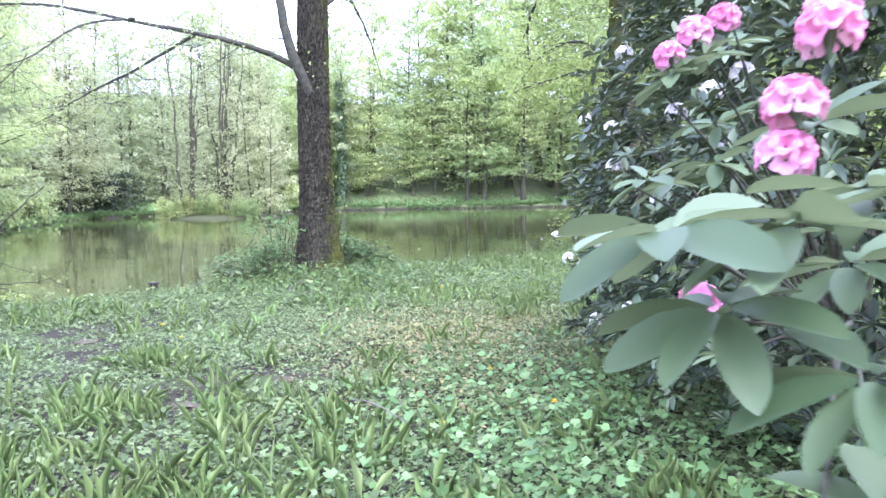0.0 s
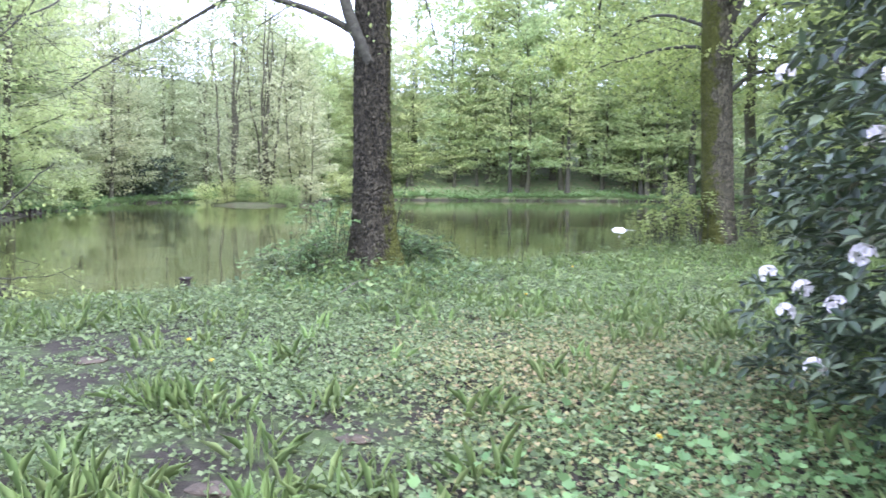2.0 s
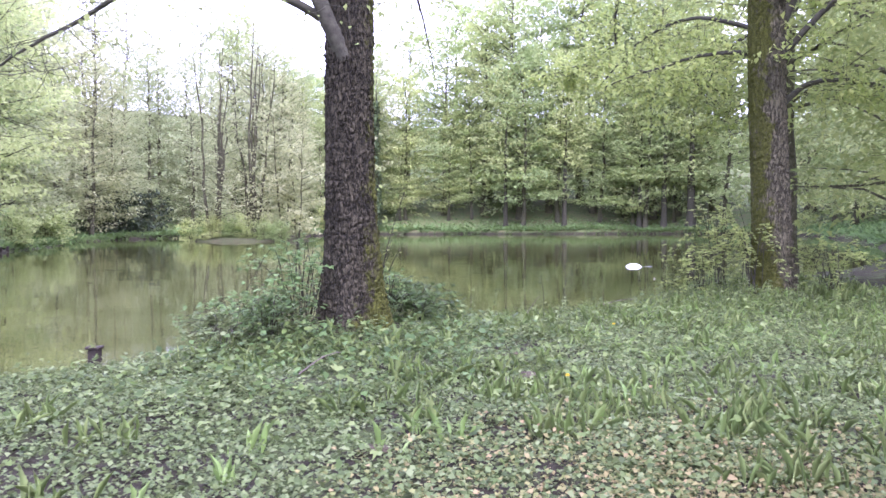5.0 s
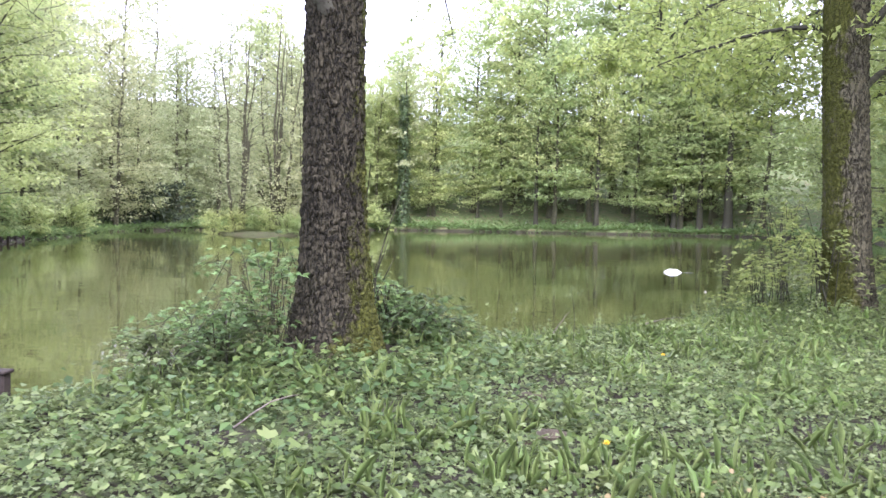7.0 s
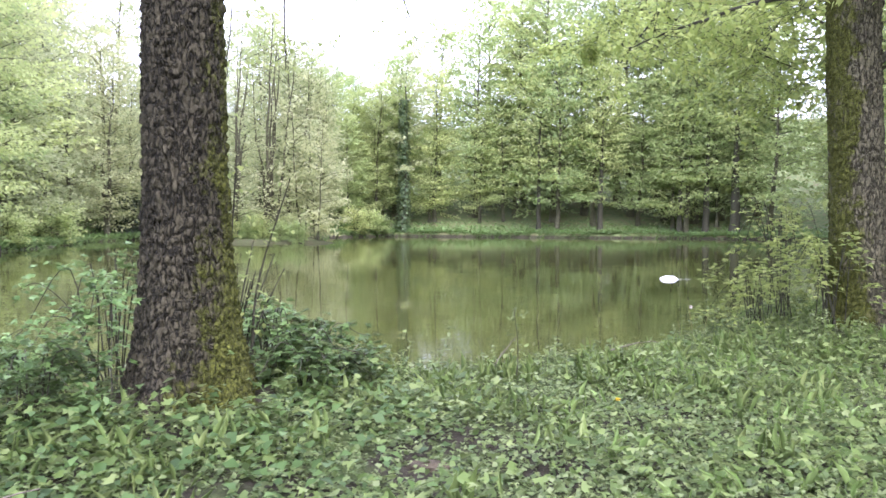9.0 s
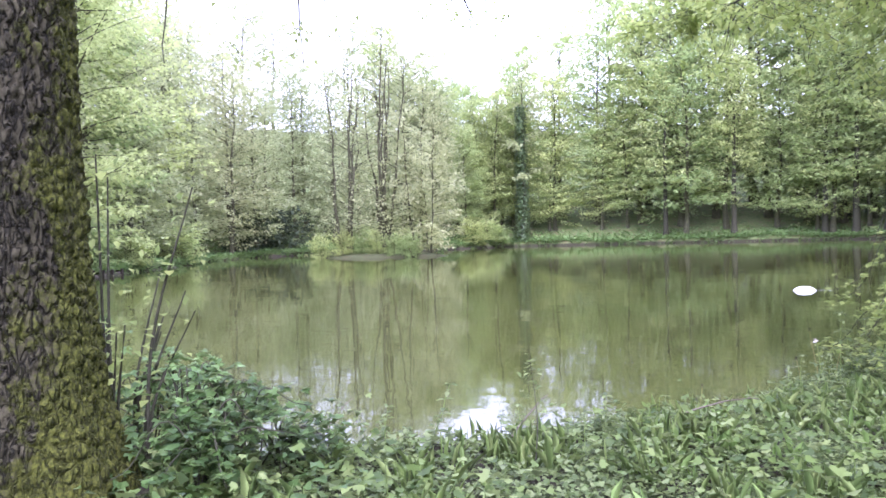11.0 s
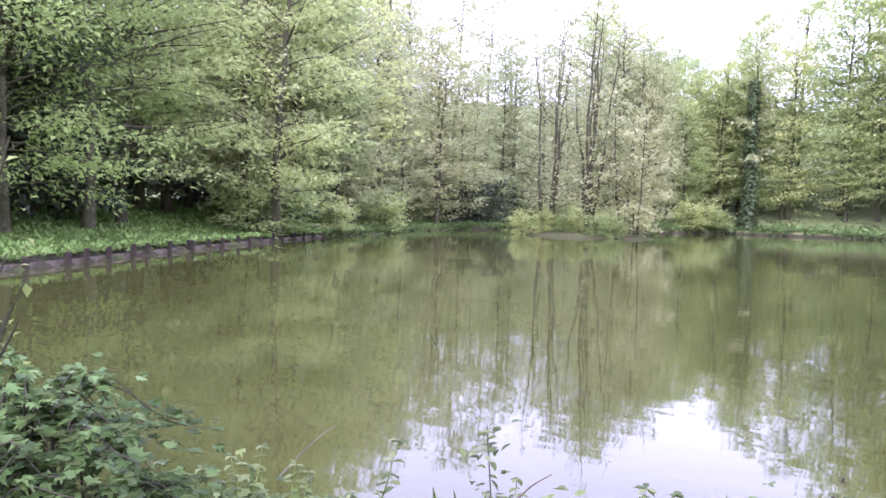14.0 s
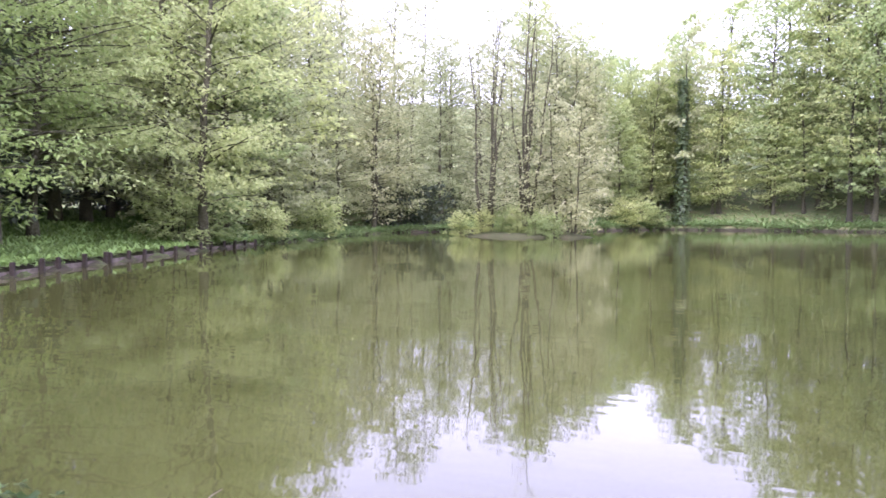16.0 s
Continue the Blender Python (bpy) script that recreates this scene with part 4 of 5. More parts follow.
def whorls(tips, yaw, tilt, r, count=8, size=0.115, hang=0.06, fine=True):
    """Rosettes of long leaves round shoot tips."""
    n = len(tips)
    pos = np.repeat(tips, count, 0)
    ang = np.tile(np.linspace(0, 2 * np.pi, count, endpoint=False), n) + np.repeat(r.uniform(0, 6.28, n), count)
    ax = np.stack([np.cos(yaw) * np.cos(tilt), np.sin(yaw) * np.cos(tilt), np.sin(tilt)], -1)
    s = np.stack([-np.sin(yaw), np.cos(yaw), 0 * yaw], -1)
    u = np.cross(ax, s)
    s, u, ax = (np.repeat(v, count, 0) for v in (s, u, ax))
    d = s * np.cos(ang)[:, None] + u * np.sin(ang)[:, None] + ax * r.normal(0.25, 0.22, n * count)[:, None]
    d[:, 2] -= hang
    d /= np.linalg.norm(d, axis=1)[:, None]
    pos = pos + d * 0.015
    return leaves(pos, size * r.uniform(0.75, 1.2, n * count), r.uniform(0.36, 0.46, n * count), np.arctan2(d[:, 1], d[:, 0]), np.arcsin(d[:, 2]), r.normal(0, 0.25, n * count), 0.25, 0.12, fine)


br = np.random.default_rng(17)
p, a, h = bush_surface(2100, br)
depth = br.uniform(0.82, 1.02, len(p))[:, None] ** np.array([1, 1, 0.3])
keep = (p[:, 0] < 1.0) | (br.uniform(0, 1, len(p)) < 0.35)
p, a, h, depth = p[keep], a[keep], h[keep], depth[keep]
part("foliage", whorls(p * depth, a + br.normal(0, 0.4, len(p)), br.normal(1.05, 0.3, len(p)), br, 8, 0.105), M_RHODO, bush, "dark leathery leaves in rosettes")
skirt = np.stack([br.uniform(0.9, 1.5, 60), br.uniform(6.5, 8.2, 60), br.uniform(0.12, 0.72, 60)], -1) - np.array((2.85, 6.4, -0.1))
part("skirt_foliage", whorls(skirt, br.normal(3.14, 0.5, 60), br.normal(1.0, 0.3, 60), br, 8, 0.10), M_RHODO, bush)
low_a = br.uniform(2.3, 5.0, 260)
low_k = (np.abs(np.cos(low_a)) ** 2.8 + np.abs(np.sin(low_a)) ** 2.8) ** (-1 / 2.8) * br.uniform(0.55, 0.88, 260)
low_tips = np.stack([BR[0] * low_k * np.cos(low_a), BR[1] * low_k * np.sin(low_a), br.uniform(0.08, 0.75, 260)], -1)
part("low_foliage", whorls(low_tips, low_a + br.normal(0, 0.5, 260), br.normal(0.9, 0.3, 260), br, 8, 0.105), M_RHODO, bush)
inner, ia, ih = bush_surface(900, br)
part("inner_foliage", whorls(inner * np.array([0.66, 0.74, 0.9]), ia, br.normal(0.2, 0.5, 900), br, 6, 0.15), M_RHODO, bush)
for k in range(26):
    q = inner[k * 30] * np.array([0.85, 0.88, 0.92])
    part("branch", tube(bent((q[0] * 0.25, q[1] * 0.5, 0.0), q, 0.25, 0.05, 8, br), np.linspace(0.028, 0.007, 8), 6), M_TWIG, bush)


def floret(r, size):
    """One ruffled, five-lobed open flower that faces up."""
    rings, sides = ((0.10, -0.55), (0.30, -0.30), (0.62, -0.06), (0.88, 0.03), (1.0, -0.02)), 25
    vs = []
    ph = r.uniform(0, 6)
    for k, (rad, z) in enumerate(rings):
        for a in np.linspace(0, 2 * np.pi, sides, endpoint=False):
            lobe = 1 - 0.30 * (k / 4) ** 2 * (0.5 - 0.5 * math.cos(5 * a)) + r.normal(0, 0.025 * k / 4)
            vs.append((rad * lobe * math.cos(a), rad * lobe * math.sin(a), z + 0.07 * k / 4 * math.sin(7 * a + ph) + r.normal(0, 0.03 * k / 4)))
    i, j = np.meshgrid(np.arange(4), np.arange(sides), indexing="ij")
    kk = (j + 1) % sides
    return np.array(vs) * size, np.stack([i * sides + j, i * sides + kk, (i + 1) * sides + kk, (i + 1) * sides + j], -1).reshape(-1, 4)


PINK_ME = [mesh_from("floret", *floret(np.random.default_rng(60 + k), 0.040), None, m, True) for k, m in enumerate((M_PINK, M_PINK2, M_PINK3))]
WHITE_ME = [mesh_from("floret", *floret(np.random.default_rng(70 + k), 0.036), None, M_WHITE, True) for k in range(3)]
CORE_ME = mesh_from("core", *tube(bent((0, 0, -0.06), (0, 0, 0.03), 0, 0, 5), [0.006, 0.008, 0.016, 0.02, 0.004], 8), None, M_RHODO_NEW, True)


def bloom(kinds, x, y, z, s, name, label, count):
    """A round head: a green core with open florets all round it."""
    o = part(name, CORE_ME, None, bush, label)
    o.matrix_basis = Matrix.LocRotScale(Vector((x, y, z)) - bush.location, Euler((br.uniform(-0.4, 0.4), br.uniform(-0.4, 0.4), br.uniform(0, 6))), (s, s, s))
    for k in range(count):
        h = 1 - 1.3 * (k + 0.5) / count
        w = k * 2.4
        d = Vector((math.sqrt(max(0, 1 - h * h)) * math.cos(w), math.sqrt(max(0, 1 - h * h)) * math.sin(w), h))
        q = d.to_track_quat("Z", "Y").to_euler()
        part("floret", kinds[k % 3], None, o).matrix_basis = Matrix.LocRotScale(d * 0.062, q, None)


for k, (x, y, z, s) in enumerate(((0.55, 2.66, 1.54, 0.78), (0.51, 2.70, 1.42, 0.8), (0.50, 2.71, 1.33, 0.76), (0.60, 2.75, 1.60, 0.7), (0.62, 3.60, 1.74, 0.75), (0.54, 3.58, 1.67, 0.65), (0.74, 3.7, 1.80, 0.75), (0.79, 4.05, 0.87, 1.1))):
    bloom(PINK_ME, x, y, z, s, "pink_bloom", "full pink rhododendron bloom", 15)
for k, (x, y, z, s) in enumerate(((0.92, 6.66, 0.69, 0.9), (1.02, 6.56, 1.46, 1.0), (1.31, 6.57, 0.41, 0.9), (1.22, 6.19, 1.24, 0.85), (0.86, 6.9, 0.74, 0.8), (0.80, 7.2, 0.78, 0.8),
                                  (0.98, 7.0, 0.32, 0.9), (1.0, 7.6, 1.9, 0.9), (1.2, 5.6, 2.05, 1.0), (1.05, 6.4, 2.2, 1.0), (1.6, 6.0, 0.2, 0.7), (0.84, 7.05, 0.60, 0.8), (1.15, 5.0, 1.75, 1.0), (1.3, 5.6, 2.6, 1.0), (1.25, 5.9, 1.75, 1.1), (1.45, 5.4, 1.9, 1.1), (1.3, 5.2, 1.55, 1.0), (0.95, 6.3, 1.7, 0.9), (1.1, 5.9, 0.95, 0.9), (1.0, 6.0, 0.55, 0.9), (0.9, 6.4, 0.95, 0.9))):
    bloom(WHITE_ME, x, y, z, s * 0.9, "white_bloom", "faded white rhododendron bloom", 9)
# the shoot that reaches out towards the walker
near_tips = np.array([(0.16, 2.28, 1.22), (0.30, 2.24, 1.23), (0.42, 2.3, 1.27), (0.24, 2.30, 1.12), (0.36, 2.16, 1.06), (0.48, 2.45, 1.16), (0.40, 2.2, 0.88), (0.5, 2.4, 0.74)])
far_tips = np.array([(0.47, 3.56, 1.31), (0.60, 3.75, 1.30), (0.72, 3.7, 1.36), (0.56, 3.6, 1.62), (0.66, 3.65, 1.68), (0.78, 4.0, 0.80), (0.85, 3.8, 1.1), (0.8, 3.9, 1.5), (0.95, 4.2, 0.65), (0.9, 4.1, 1.8), (0.75, 3.7, 1.95), (0.66, 3.2, 1.15), (0.6, 2.8, 1.4)])
part("reaching_foliage", whorls(near_tips - np.array(bush.location), np.full(len(near_tips), 3.4), np.full(len(near_tips), 1.3), br, 9, 0.145, 0.42, "rich"), M_RHODO_NEW, bush, "pale drooping leaves")
part("side_foliage", whorls(far_tips - np.array(bush.location), np.full(len(far_tips), 3.4), np.full(len(far_tips), 1.2), br, 9, 0.13, 0.3, "rich"), M_RHODO_NEW, bush, "pale drooping leaves")
tips = np.concatenate([near_tips, far_tips])
for q in tips:
    part("branch", tube(bent((1.6 - 2.85, 4.6 - 6.4, 0.7), q - np.array(bush.location) - np.array((0, 0, 0.01)), 0.05, 0.02, 8, br), np.linspace(0.012, 0.003, 8), 6), M_TWIG, bush)


# ---- plants on the bank ----
def scatter(n, seed, x0=-9, x1=6.5, y0=3.0, y1=23):
    r = np.random.default_rng(seed)
    x, y = r.uniform(x0, x1, n), r.uniform(y0, y1, n)
    sd = shore_distance(x, y)
    ok = sd > -0.12
    return x[ok], y[ok], sd[ok], r


def in_bush(x, y):
    return ((np.abs((x - BC[0]) / (BR[0] * 0.9)) ** 3 + np.abs((y - BC[1]) / (BR[1] * 0.9)) ** 3) < 1)


# bare patches of soil left between the plants
BARE = ((-1.9, 6.3, 0.55), (-1.35, 6.95, 0.5), (-2.3, 6.7, 0.5), (-3.4, 7.7, 0.7), (-4.6, 8.7, 0.45), (-3.3, 7.2, 0.4), (-3.8, 9.2, 0.6), (-3.6, 8.4, 0.7), (-4.2, 8.8, 0.6), (-1.6, 10.25, 0.22), (-0.58, 11.9, 0.22), (-0.7, 13.1, 0.25), (-0.6, 12.1, 0.3), (-2.4, 11.85, 0.4), (-1.6, 12.5, 0.35))


def bare(x, y):
    k = np.zeros_like(x)
    for bx, by, b in BARE:
        k = np.maximum(k, 1.15 - np.hypot(x - bx, (y - by) * 1.2) / b * 0.9)
    return np.clip(k, 0, 1)


def clear_of_trunk(x, y):
    return (np.hypot(x - T1[0], y - T1[1]) > 0.58) & (np.hypot(x - T2[0], y - T2[1]) > 0.5)


def under_bush(x, y):
    """The shaded floor beneath the rhododendron, where little grows."""
    return in_bush(x - 0.9, y)


def cover(name, label, n, seed, mask, size, width, lift, mat, pitch=(0.1, 0.35), fine=True, area=(-9, 6.5, 3.0, 23)):
    x, y, sd, r = scatter(n, seed, *area)
    keep = r.uniform(0, 1, len(x)) < mask(x, y, sd) * (1 - 0.88 * bare(x, y))
    keep &= clear_of_trunk(x, y) & ~(under_bush(x, y) & (r.uniform(0, 1, len(x)) < 0.9))
    x, y, sd = x[keep], y[keep], sd[keep]
    m = len(x)
    z = ground_z(x, y) + np.abs(r.normal(0, 1, m)) * lift + 0.006
    z = np.maximum(z, WATER + 0.02 + r.uniform(0, 0.1, m))
    return solo(name, leaves(np.stack([x, y, z], -1), size * r.uniform(0.55, 1.35, m), width * r.uniform(0.8, 1.2, m), r.uniform(0, 6.28, m), r.normal(*pitch, m), r.normal(0, 0.3, m), 0.3, 0.2, fine), mat, label, "ground cover", "stuff")


def yellowish(x, y):
    return np.clip(1.25 - np.hypot((x - 0.3) / 1.9, (y - 8.5) / 2.4), 0, 1)


cover("ground_cover", "small round-leaved weeds covering the damp bank", 480000, 401, lambda x, y, sd: np.clip(0.88 + 0.5 * wave(x, y, 0.8, 1) - 0.45 * yellowish(x, y), 0.25, 1), 0.036, 0.95, 0.042, M_COVER, (0.15, 0.45), False)
cover("pale_ground_cover", "pale yellowish weed leaves on the open bank", 150000, 402, lambda x, y, sd: yellowish(x, y) * (0.7 + 0.4 * wave(x, y, 0.6, 5)), 0.032, 0.9, 0.035, M_PALE, (0.15, 0.45), False, (-3, 4, 5, 12.5))
cover("tree_foot_cover", "dark leafy weeds crowding the big tree's foot", 90000, 403, lambda x, y, sd: np.clip(1.6 - np.hypot(x - T1[0] - 0.1, (y - T1[1] + 0.7) * 0.9) / 1.4, 0, 1) * 0.9, 0.07, 0.75, 0.13, M_BRAMBLE, fine=False)
cover("foreground_weeds", "lush bright green weeds at the bush's foot", 190000, 404, lambda x, y, sd: np.clip(1.6 - np.hypot((x - 1.15) / 1.5, (y - 5.1) / 2.0), 0, 1) * ~in_bush(x - 0.9, y) * (0.8 + 0.4 * wave(x, y, 0.5, 3)), 0.058, 0.8, 0.085, M_WEED, (0.45, 0.5), "lobed")
cover("shore_weeds", "leafy weeds along the water's edge", 90000, 405, lambda x, y, sd: np.clip(1.0 - sd / 1.3, 0, 1) * (0.6 + 0.4 * wave(x, y, 0.7, 2)), 0.07, 0.8, 0.06, M_COVER, fine=False)


def herb_patch(x, y, sd):
    """How thick the tall broad-leaved herbs stand: near the water and round the big tree, in drifts."""
    near = np.clip((y - 9.2) / 3.0, 0, 1) * np.clip(1.35 - sd / 5.5, 0, 1)
    return near * np.clip(0.55 + 0.75 * wave(x, y, 0.75, 6), 0.06, 1)


cover("broad_weeds", "broad lobed herb leaves in layers near the water", 150000, 406, herb_patch, 0.06, 1.0, 0.075, M_HERB, (0.05, 0.35), "lobed")
cover("upper_broad_weeds", "broad herb leaves standing over the lower weeds", 60000, 407, lambda x, y, sd: np.clip(herb_patch(x, y, sd) - 0.4, 0, 1) * 1.3, 0.07, 1.0, 0.14, M_HERB, (0.05, 0.35), "lobed")


def tufts(name, label, count, seed, mask, per, length, width, mat, pitch, spread, category):
    x, y, sd, r = scatter(count, seed)
    keep = (r.uniform(0, 1, len(x)) < mask(x, y, sd) * (1 - bare(x, y))) & clear_of_trunk(x, y) & ~in_bush(x, y)
    x, y = np.repeat(x[keep], per), np.repeat(y[keep], per)
    m = len(x)
    x, y = x + r.normal(0, spread, m), y + r.normal(0, spread, m)
    return solo(name, leaves(np.stack([x, y, ground_z(x, y) - 0.01], -1), length * r.uniform(0.5, 1.25, m), width * r.uniform(0.7, 1.2, m), r.uniform(0, 6.28, m), r.normal(pitch, 0.4, m), r.normal(0, 0.7, m), 0.14, 0.35), mat, label, category, "stuff")


tufts("dandelion_tufts", "upright tufts of bright dandelion leaves in the weeds", 2600, 411, lambda x, y, sd: np.clip(0.02 + 0.16 * wave(x, y, 1.4, 2) + 0.08 * np.clip((x - 0.5) / 3, 0, 1) + 0.08 * np.clip((6.5 - y) / 3, 0, 1) + 0.16 * np.clip((y - 9) / 3, 0, 1) * np.clip((x + 0.8) / 1.2, 0, 1), 0.015, 0.5), 8, 0.18, 0.16, M_DANDY, 1.05, 0.05, "weeds")
tufts("grass_tufts", "loose tufts of grass blades on the bank", 4600, 412, lambda x, y, sd: np.clip(0.16 + 0.3 * wave(x, y, 1.7, 7) + 0.22 * np.clip((x - 1.5) / 3, 0, 1) + 0.8 * np.clip((7 - y) / 2.5, 0, 1) * np.clip((0.2 - x) / 1.2, 0, 1), 0.02, 0.8), 22, 0.22, 0.028, M_GRASS, 1.15, 0.09, "grass")

# dark foliage added where the far bank's hollow is only shade
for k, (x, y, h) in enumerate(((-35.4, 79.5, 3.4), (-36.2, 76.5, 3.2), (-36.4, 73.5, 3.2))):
    left_tree("dark_fill_fir", "low dark evergreen added in place of the far bank's shaded hollow", x, y, 150 + k, h, 2.4, 0.02, 30, 60, 0.4, M_FIR_FILL, group="evergreens on the far bank")


# ---- brambles, shoots and small plants ----
def bramble(x, y, seed, canes, length, height, leaf, mat, label, name="bramble", lean=(0, 0), category="bramble", group="brambles by the big tree", sprigs=12):
    """Arching canes with leaves in threes along them."""
    r = np.random.default_rng(seed)
    t = thing(name, label, category, (x, y, foot(x, y, 0.03)), group)
    pos, yaw, pit, size = [], [], [], []
    for k in range(canes):
        w = r.uniform(0, 6.28)
        ln = length * r.uniform(0.5, 1.1)
        e = np.array([np.cos(w) * ln + lean[0] * ln, np.sin(w) * ln + lean[1] * ln, height * r.uniform(0.15, 0.9)])
        p = spline([r.normal(0, 0.08, 3) * (1, 1, 0), e * (0.35, 0.35, 0) + (0, 0, height * r.uniform(0.6, 1.1)), e * (0.75, 0.75, 0.8) + (0, 0, height * 0.2), e], 16)
        part("cane", tube(p, np.linspace(0.006, 0.002, len(p)), 5), M_TWIG, t)
        for s in range(sprigs):
            c = p[r.integers(4, len(p))] + r.normal(0, 0.05, 3)
            v = r.uniform(0, 6.28)
            for d in (-1.0, 0.0, 1.0):
                pos.append(c)
                yaw.append(v + d + r.normal(0, 0.15))
                pit.append(r.normal(0.0, 0.3))
                size.append(leaf * r.uniform(0.7, 1.25))
    m = len(pos)
    part("foliage", leaves(np.array(pos), np.array(size), r.uniform(0.7, 0.95, m), np.array(yaw), np.array(pit), r.normal(0, 0.25, m), 0.3, 0.2, "lobed"), mat, t)
    return t


bramble(-3.05, 14.25, 501, 18, 0.85, 1.15, 0.06, M_WEED, "tangle of green brambles beside the big trunk", sprigs=26)
bramble(-3.55, 14.0, 511, 16, 0.8, 0.75, 0.06, M_WEED, "leafy bramble leaning out over the water", lean=(-0.3, 0.2), sprigs=22)
bramble(-3.2, 13.5, 512, 14, 0.6, 0.5, 0.06, M_BRAMBLE, "low bramble at the big trunk's foot", sprigs=22)
bramble(-1.7, 14.5, 502, 10, 0.45, 0.45, 0.065, M_BRAMBLE, "dark bramble tangle behind the big trunk", sprigs=14)
bramble(-1.75, 14.85, 503, 14, 0.5, 0.5, 0.075, M_BRAMBLE, "broad-leaved bramble hanging over the water", sprigs=12)
bramble(-2.45, 15.1, 504, 15, 0.75, 0.85, 0.065, M_BRAMBLE, "bramble reaching out over the water", lean=(0.1, 0.4), sprigs=13)
bramble(-2.1, 14.95, 513, 14, 0.5, 0.65, 0.07, M_WEED, "bramble with fresh leaves between trunk and water", sprigs=11)
bramble(-1.6, 15.05, 505, 12, 0.4, 0.35, 0.065, M_BRAMBLE, "low bramble at the water's edge", sprigs=12)
bramble(-3.6, 13.2, 506, 14, 0.6, 0.35, 0.065, M_COVER, "low weeds and bramble at the big tree's side", sprigs=18)
bramble(3.1, 18.9, 507, 16, 0.9, 1.52, 0.06, M_CROWN_NEAR, "light green bush at the mossy tree's foot", "bank_bush", sprigs=22, category="bush", group="bushes by the mossy tree")
bramble(3.45, 18.2, 508, 14, 0.7, 1.04, 0.06, M_CROWN_NEAR, "light green bush at the mossy tree's foot", "bank_bush", sprigs=22, category="bush", group="bushes by the mossy tree")
bramble(4.7, 18.1, 509, 16, 0.9, 0.88, 0.06, M_CROWN_NEAR, "light green bush at the mossy tree's foot", "bank_bush", sprigs=22, category="bush", group="bushes by the mossy tree")
bramble(2.75, 18.7, 510, 12, 0.8, 0.80, 0.06, M_CROWN_NEAR, "leafy weeds at the water's edge", "bank_bush", sprigs=20, category="bush", group="bushes by the mossy tree")

# thin alder shoots beside the big trunk
sh = thing("alder_shoots", "cluster of thin upright alder shoots with bright young leaves", "shrub", (-2.28, 14.62, -0.12))
r = np.random.default_rng(520)
tips = []
for k in range(17):
    w, h = r.uniform(0, 6.28), r.uniform(0.85, 1.25) if k < 14 else r.uniform(1.7, 2.2)
    p = spline([(0.12 * np.cos(w), 0.12 * np.sin(w), 0), (0.16 * np.cos(w), 0.16 * np.sin(w), 0.5 * h), (0.32 * np.cos(w) + 0.1, 0.32 * np.sin(w), h)], 14)
    part("stem", tube(p, np.linspace(0.014, 0.004, len(p)), 6), M_TWIG, sh)
    for q in range(6 if k < 14 else 34):
        tips.append(p[r.integers(6, len(p))] + r.normal(0, 0.08, 3))
part("foliage", tip_leaves(tips, 0.06, r), M_CROWN_NEAR, sh)


def stalk(name, label, x, y, h, seed, head=None, mat=M_GRASS, category="flower", group=""):
    r = np.random.default_rng(seed)
    t = thing(name, label, category, (x, y, foot(x, y)), group)
    p = bent((0, 0, -0.02), (r.normal(0, 0.06), r.normal(0, 0.06), h), 0, 0.008, 8, r)
    part("stem", tube(p, np.linspace(0.005, 0.003, 8), 5), mat, t)
    if head == "yellow":
        w = np.linspace(0, 6.28, 18, endpoint=False)
        part("flower_head", leaves(np.repeat(p[-1][None], 18, 0), 0.024, 0.35, w, np.tile([0.15, 0.6, 1.0], 6)), M_YELLOW, t, "yellow dandelion head")
    elif head == "brown":
        w = np.linspace(0, 6.28, 14, endpoint=False)
        part("flower_head", leaves(np.repeat(p[-1][None], 14, 0), 0.02, 0.5, w, np.tile([-0.5, 0.9], 7)), M_TIMBER, t, "spent brown head")
    elif head == "white":
        w = np.linspace(0, 12.56, 30, endpoint=False)
        part("flower_head", leaves(np.repeat(p[-1][None], 30, 0), 0.028, 0.3, w, np.linspace(-1.2, 1.4, 30)), M_WHITE, t, "white seed head")
    return t


for k, (x, y, h) in enumerate(((-0.26, 11.68, 0.13), (0.66, 14.24, 0.16), (-3.1, 8.81, 0.12), (-0.2, 5.5, 0.12), (0.35, 5.9, 0.12), (-2.6, 8.2, 0.12), (0.1, 6.9, 0.1))):
    stalk("dandelion_flower", "yellow dandelion flower on a short stem", x, y, h, 530 + k, "yellow", group="dandelions on the bank")
for k, (x, y, h) in enumerate(((0.87, 17.45, 0.42), (1.02, 17.5, 0.28), (1.95, 18.3, 0.52), (1.8, 18.35, 0.36), (2.1, 18.5, 0.34), (0.98, 17.4, 0.33))):
    stalk("spent_dandelion", "tall pale stalk with a spent brown dandelion head", x, y, h, 540 + k, "brown", M_PALE, "dead flower", "spent stalks at the water's edge")
for k, (x, y, h) in enumerate(((2.0, 18.45, 0.4), (-4.6, 7.4, 0.2), (4.4, 20.2, 0.35))):
    stalk("dandelion_clock", "white fluffy dandelion seed head on its stalk", x, y, h, 550 + k, "white", category="seed head", group="seed heads on the bank")


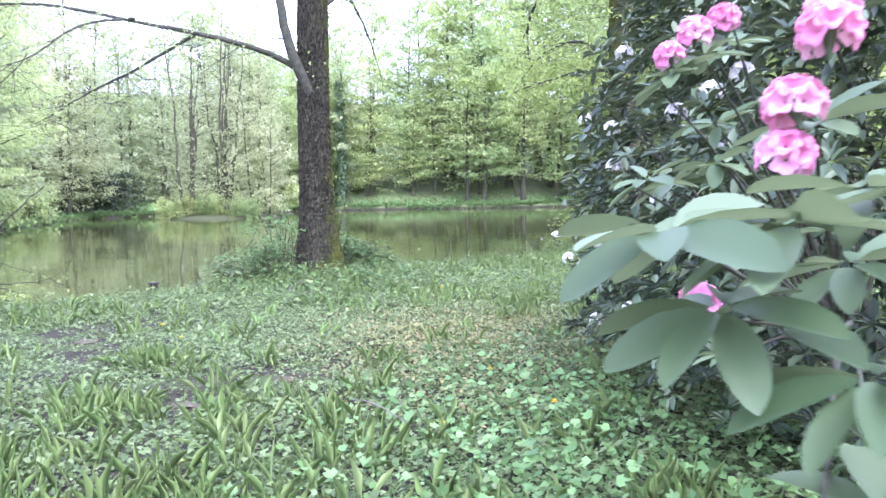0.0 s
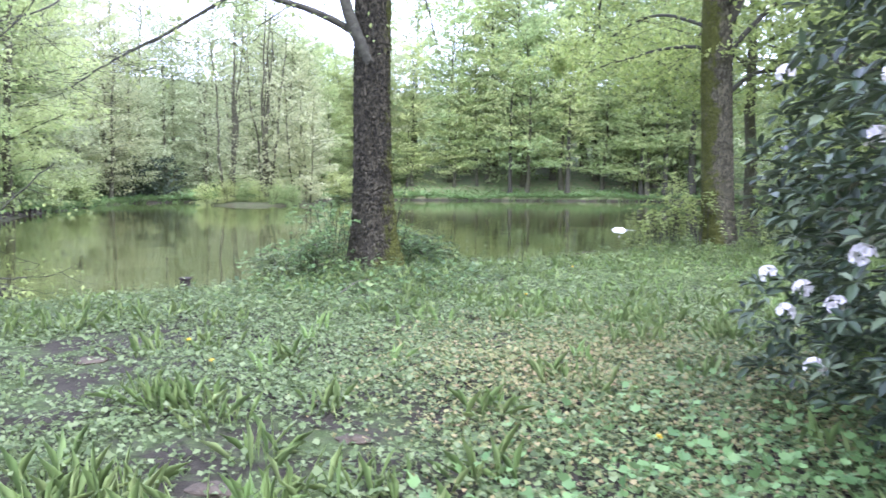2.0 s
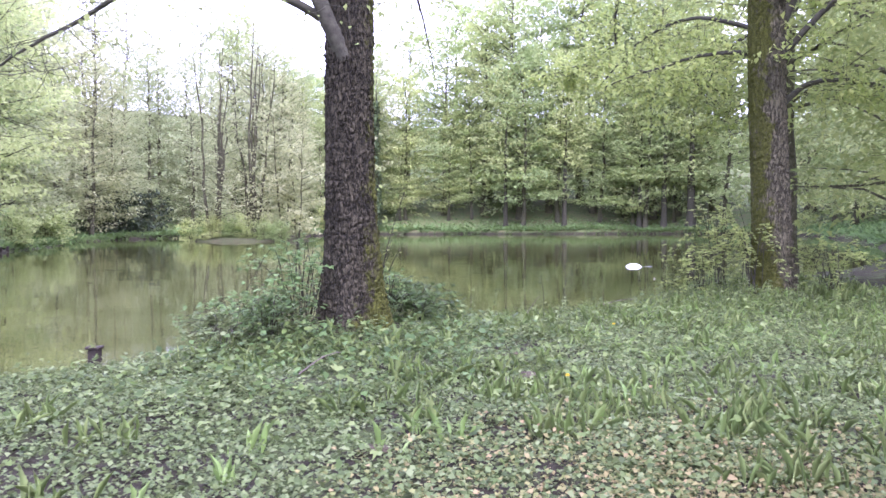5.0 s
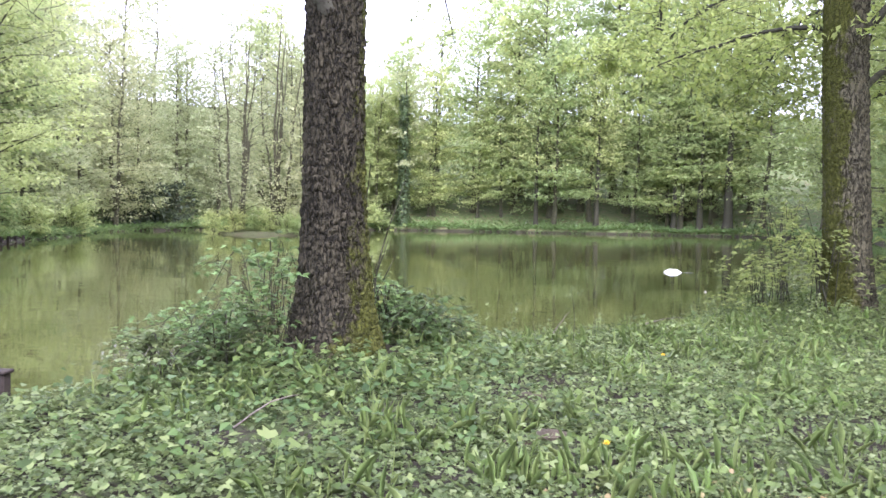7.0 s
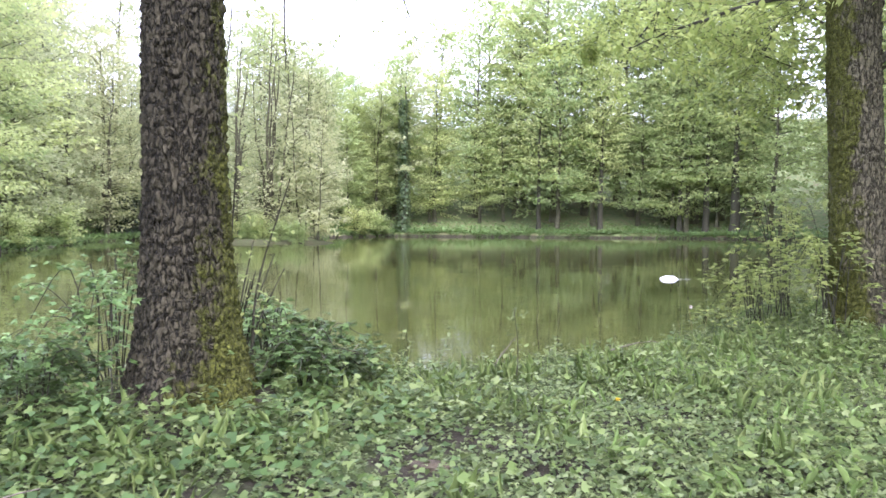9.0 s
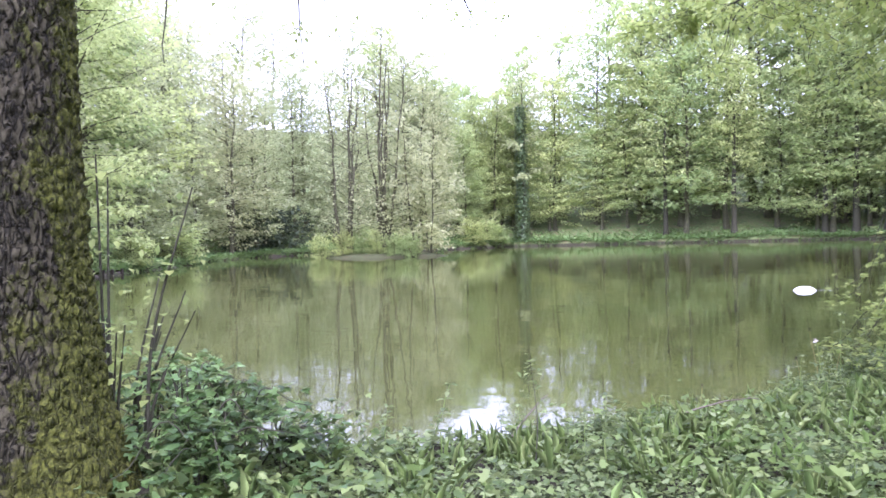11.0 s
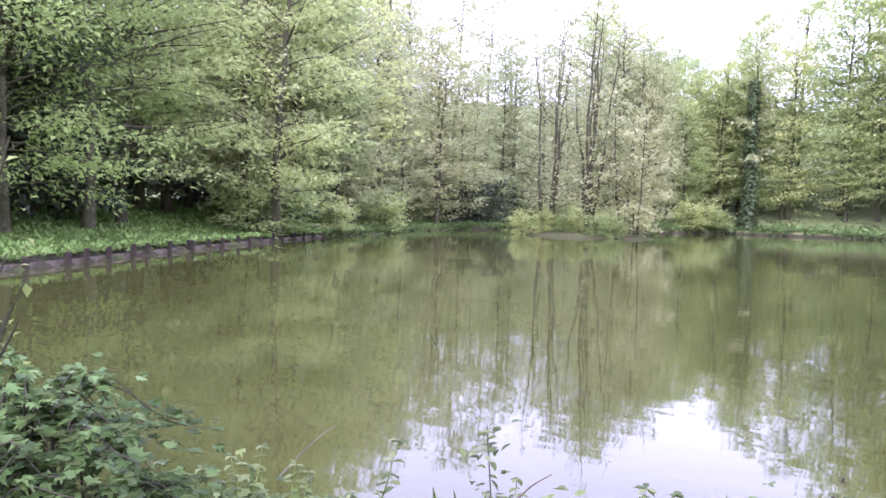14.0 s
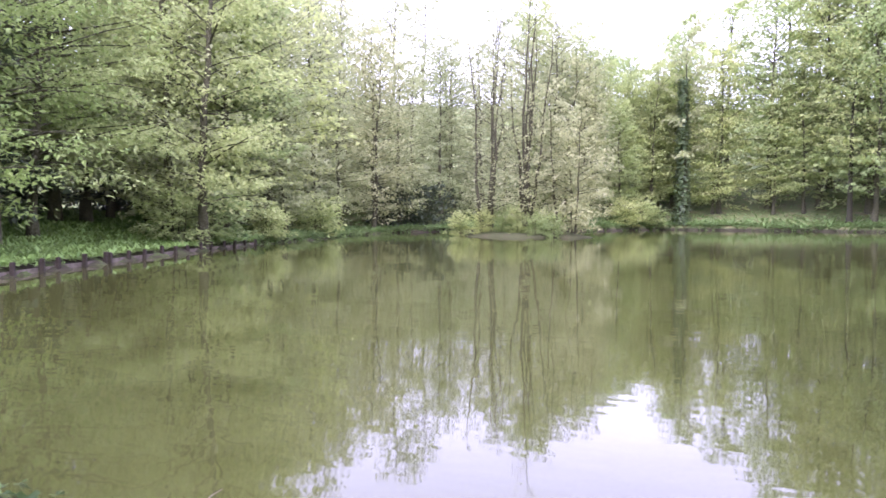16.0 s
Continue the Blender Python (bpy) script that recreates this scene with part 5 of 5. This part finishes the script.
def nettle(x, y, h, seed, leaf=0.07, mat=M_COVER, label="upright nettle-like weed with paired leaves"):
    r = np.random.default_rng(seed)
    t = thing("tall_weed", label, "weed", (x, y, foot(x, y)), "tall weeds on the bank")
    p = bent((0, 0, -0.02), (r.normal(0, 0.05), r.normal(0, 0.05), h), 0, 0.008, 9, r)
    part("stem", tube(p, np.linspace(0.005, 0.002, 9), 5), M_GRASS, t)
    pos, yaw, size = [], [], []
    for k in range(2, 9):
        for d in (0, math.pi):
            pos.append(p[k])
            yaw.append(k * 1.57 + d + r.normal(0, 0.2))
            size.append(leaf * (1.15 - 0.07 * k) * r.uniform(0.8, 1.2))
    for k in range(4):
        pos.append(p[-1])
        yaw.append(k * 1.57 + r.normal(0, 0.2))
        size.append(leaf * 0.6)
    m = len(pos)
    part("foliage", leaves(np.array(pos), np.array(size), 0.6, np.array(yaw), r.normal(-0.1, 0.25, m)), mat, t)


r = np.random.default_rng(560)
for k in range(60):
    f = r.uniform(0, 1)
    q = SHORE[8] + (SHORE[12] - SHORE[8]) * f + np.array([0.45, -0.35]) * r.uniform(0.3, 1.6) + r.normal(0, 0.15, 2)
    nettle(q[0], q[1], r.uniform(0.15, 0.34), 600 + k)
for k in range(24):
    nettle(r.uniform(2.6, 5.0), r.uniform(16.6, 18.2), r.uniform(0.2, 0.4), 800 + k, 0.08)
for k, (x, y, h) in enumerate(((2.15, 18.55, 0.62), (2.3, 18.7, 0.55), (2.0, 18.7, 0.5), (2.5, 18.9, 0.5), (-0.9, 15.9, 0.42), (-1.15, 15.5, 0.35), (0.2, 16.4, 0.3), (-1.1, 16.0, 0.3))):
    nettle(x, y, h, 680 + k, 0.09)
# sapling rooted at the waterline
sp = thing("willow_sapling", "single slender sapling shoot at the waterline", "sapling", (-0.16, 15.6, -0.16))
part("stem", tube(spline([(0, 0, 0), (0.02, 0.02, 0.35), (-0.02, 0.04, 0.72)], 12), np.linspace(0.006, 0.002, 12)[:len(spline([(0, 0, 0), (1, 0, 0), (2, 0, 0)], 12))], 5), M_TWIG, sp)
w = r.uniform(0, 6.28, 34)
part("foliage", leaves(np.stack([r.normal(0, 0.05, 34), r.normal(0.03, 0.05, 34), r.uniform(0.45, 0.75, 34)], -1), 0.05, 0.55, w, r.normal(0, 0.35, 34)), M_COVER, sp)


def clod(x, y, sx, sy, sz, seed):
    bm = bmesh.new()
    bmesh.ops.create_icosphere(bm, subdivisions=3, radius=1.0)
    for v in bm.verts:
        k = 1 + 0.30 * noise.noise(v.co * 1.4 + Vector((seed, 0, 0))) + 0.12 * noise.noise(v.co * 4 + Vector((0, seed, 0)))
        v.co = Vector((v.co.x * sx * k, v.co.y * sy * k, v.co.z * sz * k))
    me = bpy.data.meshes.new("earth_clod")
    bm.to_mesh(me)
    bm.free()
    me.materials.append(M_STONE)
    ob = new("earth_clod", me)
    ob.location = (x, y, foot(x, y) + 0.3 * sz)
    tagged(ob, "brown lump of bare earth among the weeds", "clod", "earth clods on the bank")


for k, (x, y, a) in enumerate(((-1.58, 10.05, 0.14), (-0.55, 12.15, 0.17), (-0.75, 12.0, 0.12), (-0.62, 13.3, 0.16), (-1.4, 6.9, 0.12), (-1.9, 6.2, 0.14), (-3.7, 8.5, 0.16))):
    clod(x, y, a * 0.75, a * 0.5, a * 0.2, 3.1 * k + 0.7)
for k, (a, c) in enumerate((((-0.75, 5.9, 0.02), (-0.35, 5.2, 0.10)), ((-2.45, 11.75, 0.0), (-2.15, 12.1, 0.12)), ((0.75, 16.5, 0.06), (1.25, 16.75, 0.10)), ((-1.9, 16.3, -0.2), (-1.75, 16.6, 0.05)), ((-0.35, 15.9, 0.0), (-0.15, 16.2, 0.22)))):
    solo("dry_stalk", tube(bent(a, c, 0.03, 0.008, 8), np.linspace(0.007, 0.003, 8), 5), M_BOARD, "dry pale stalk lying among the weeds", "stalk", group="dry stalks")
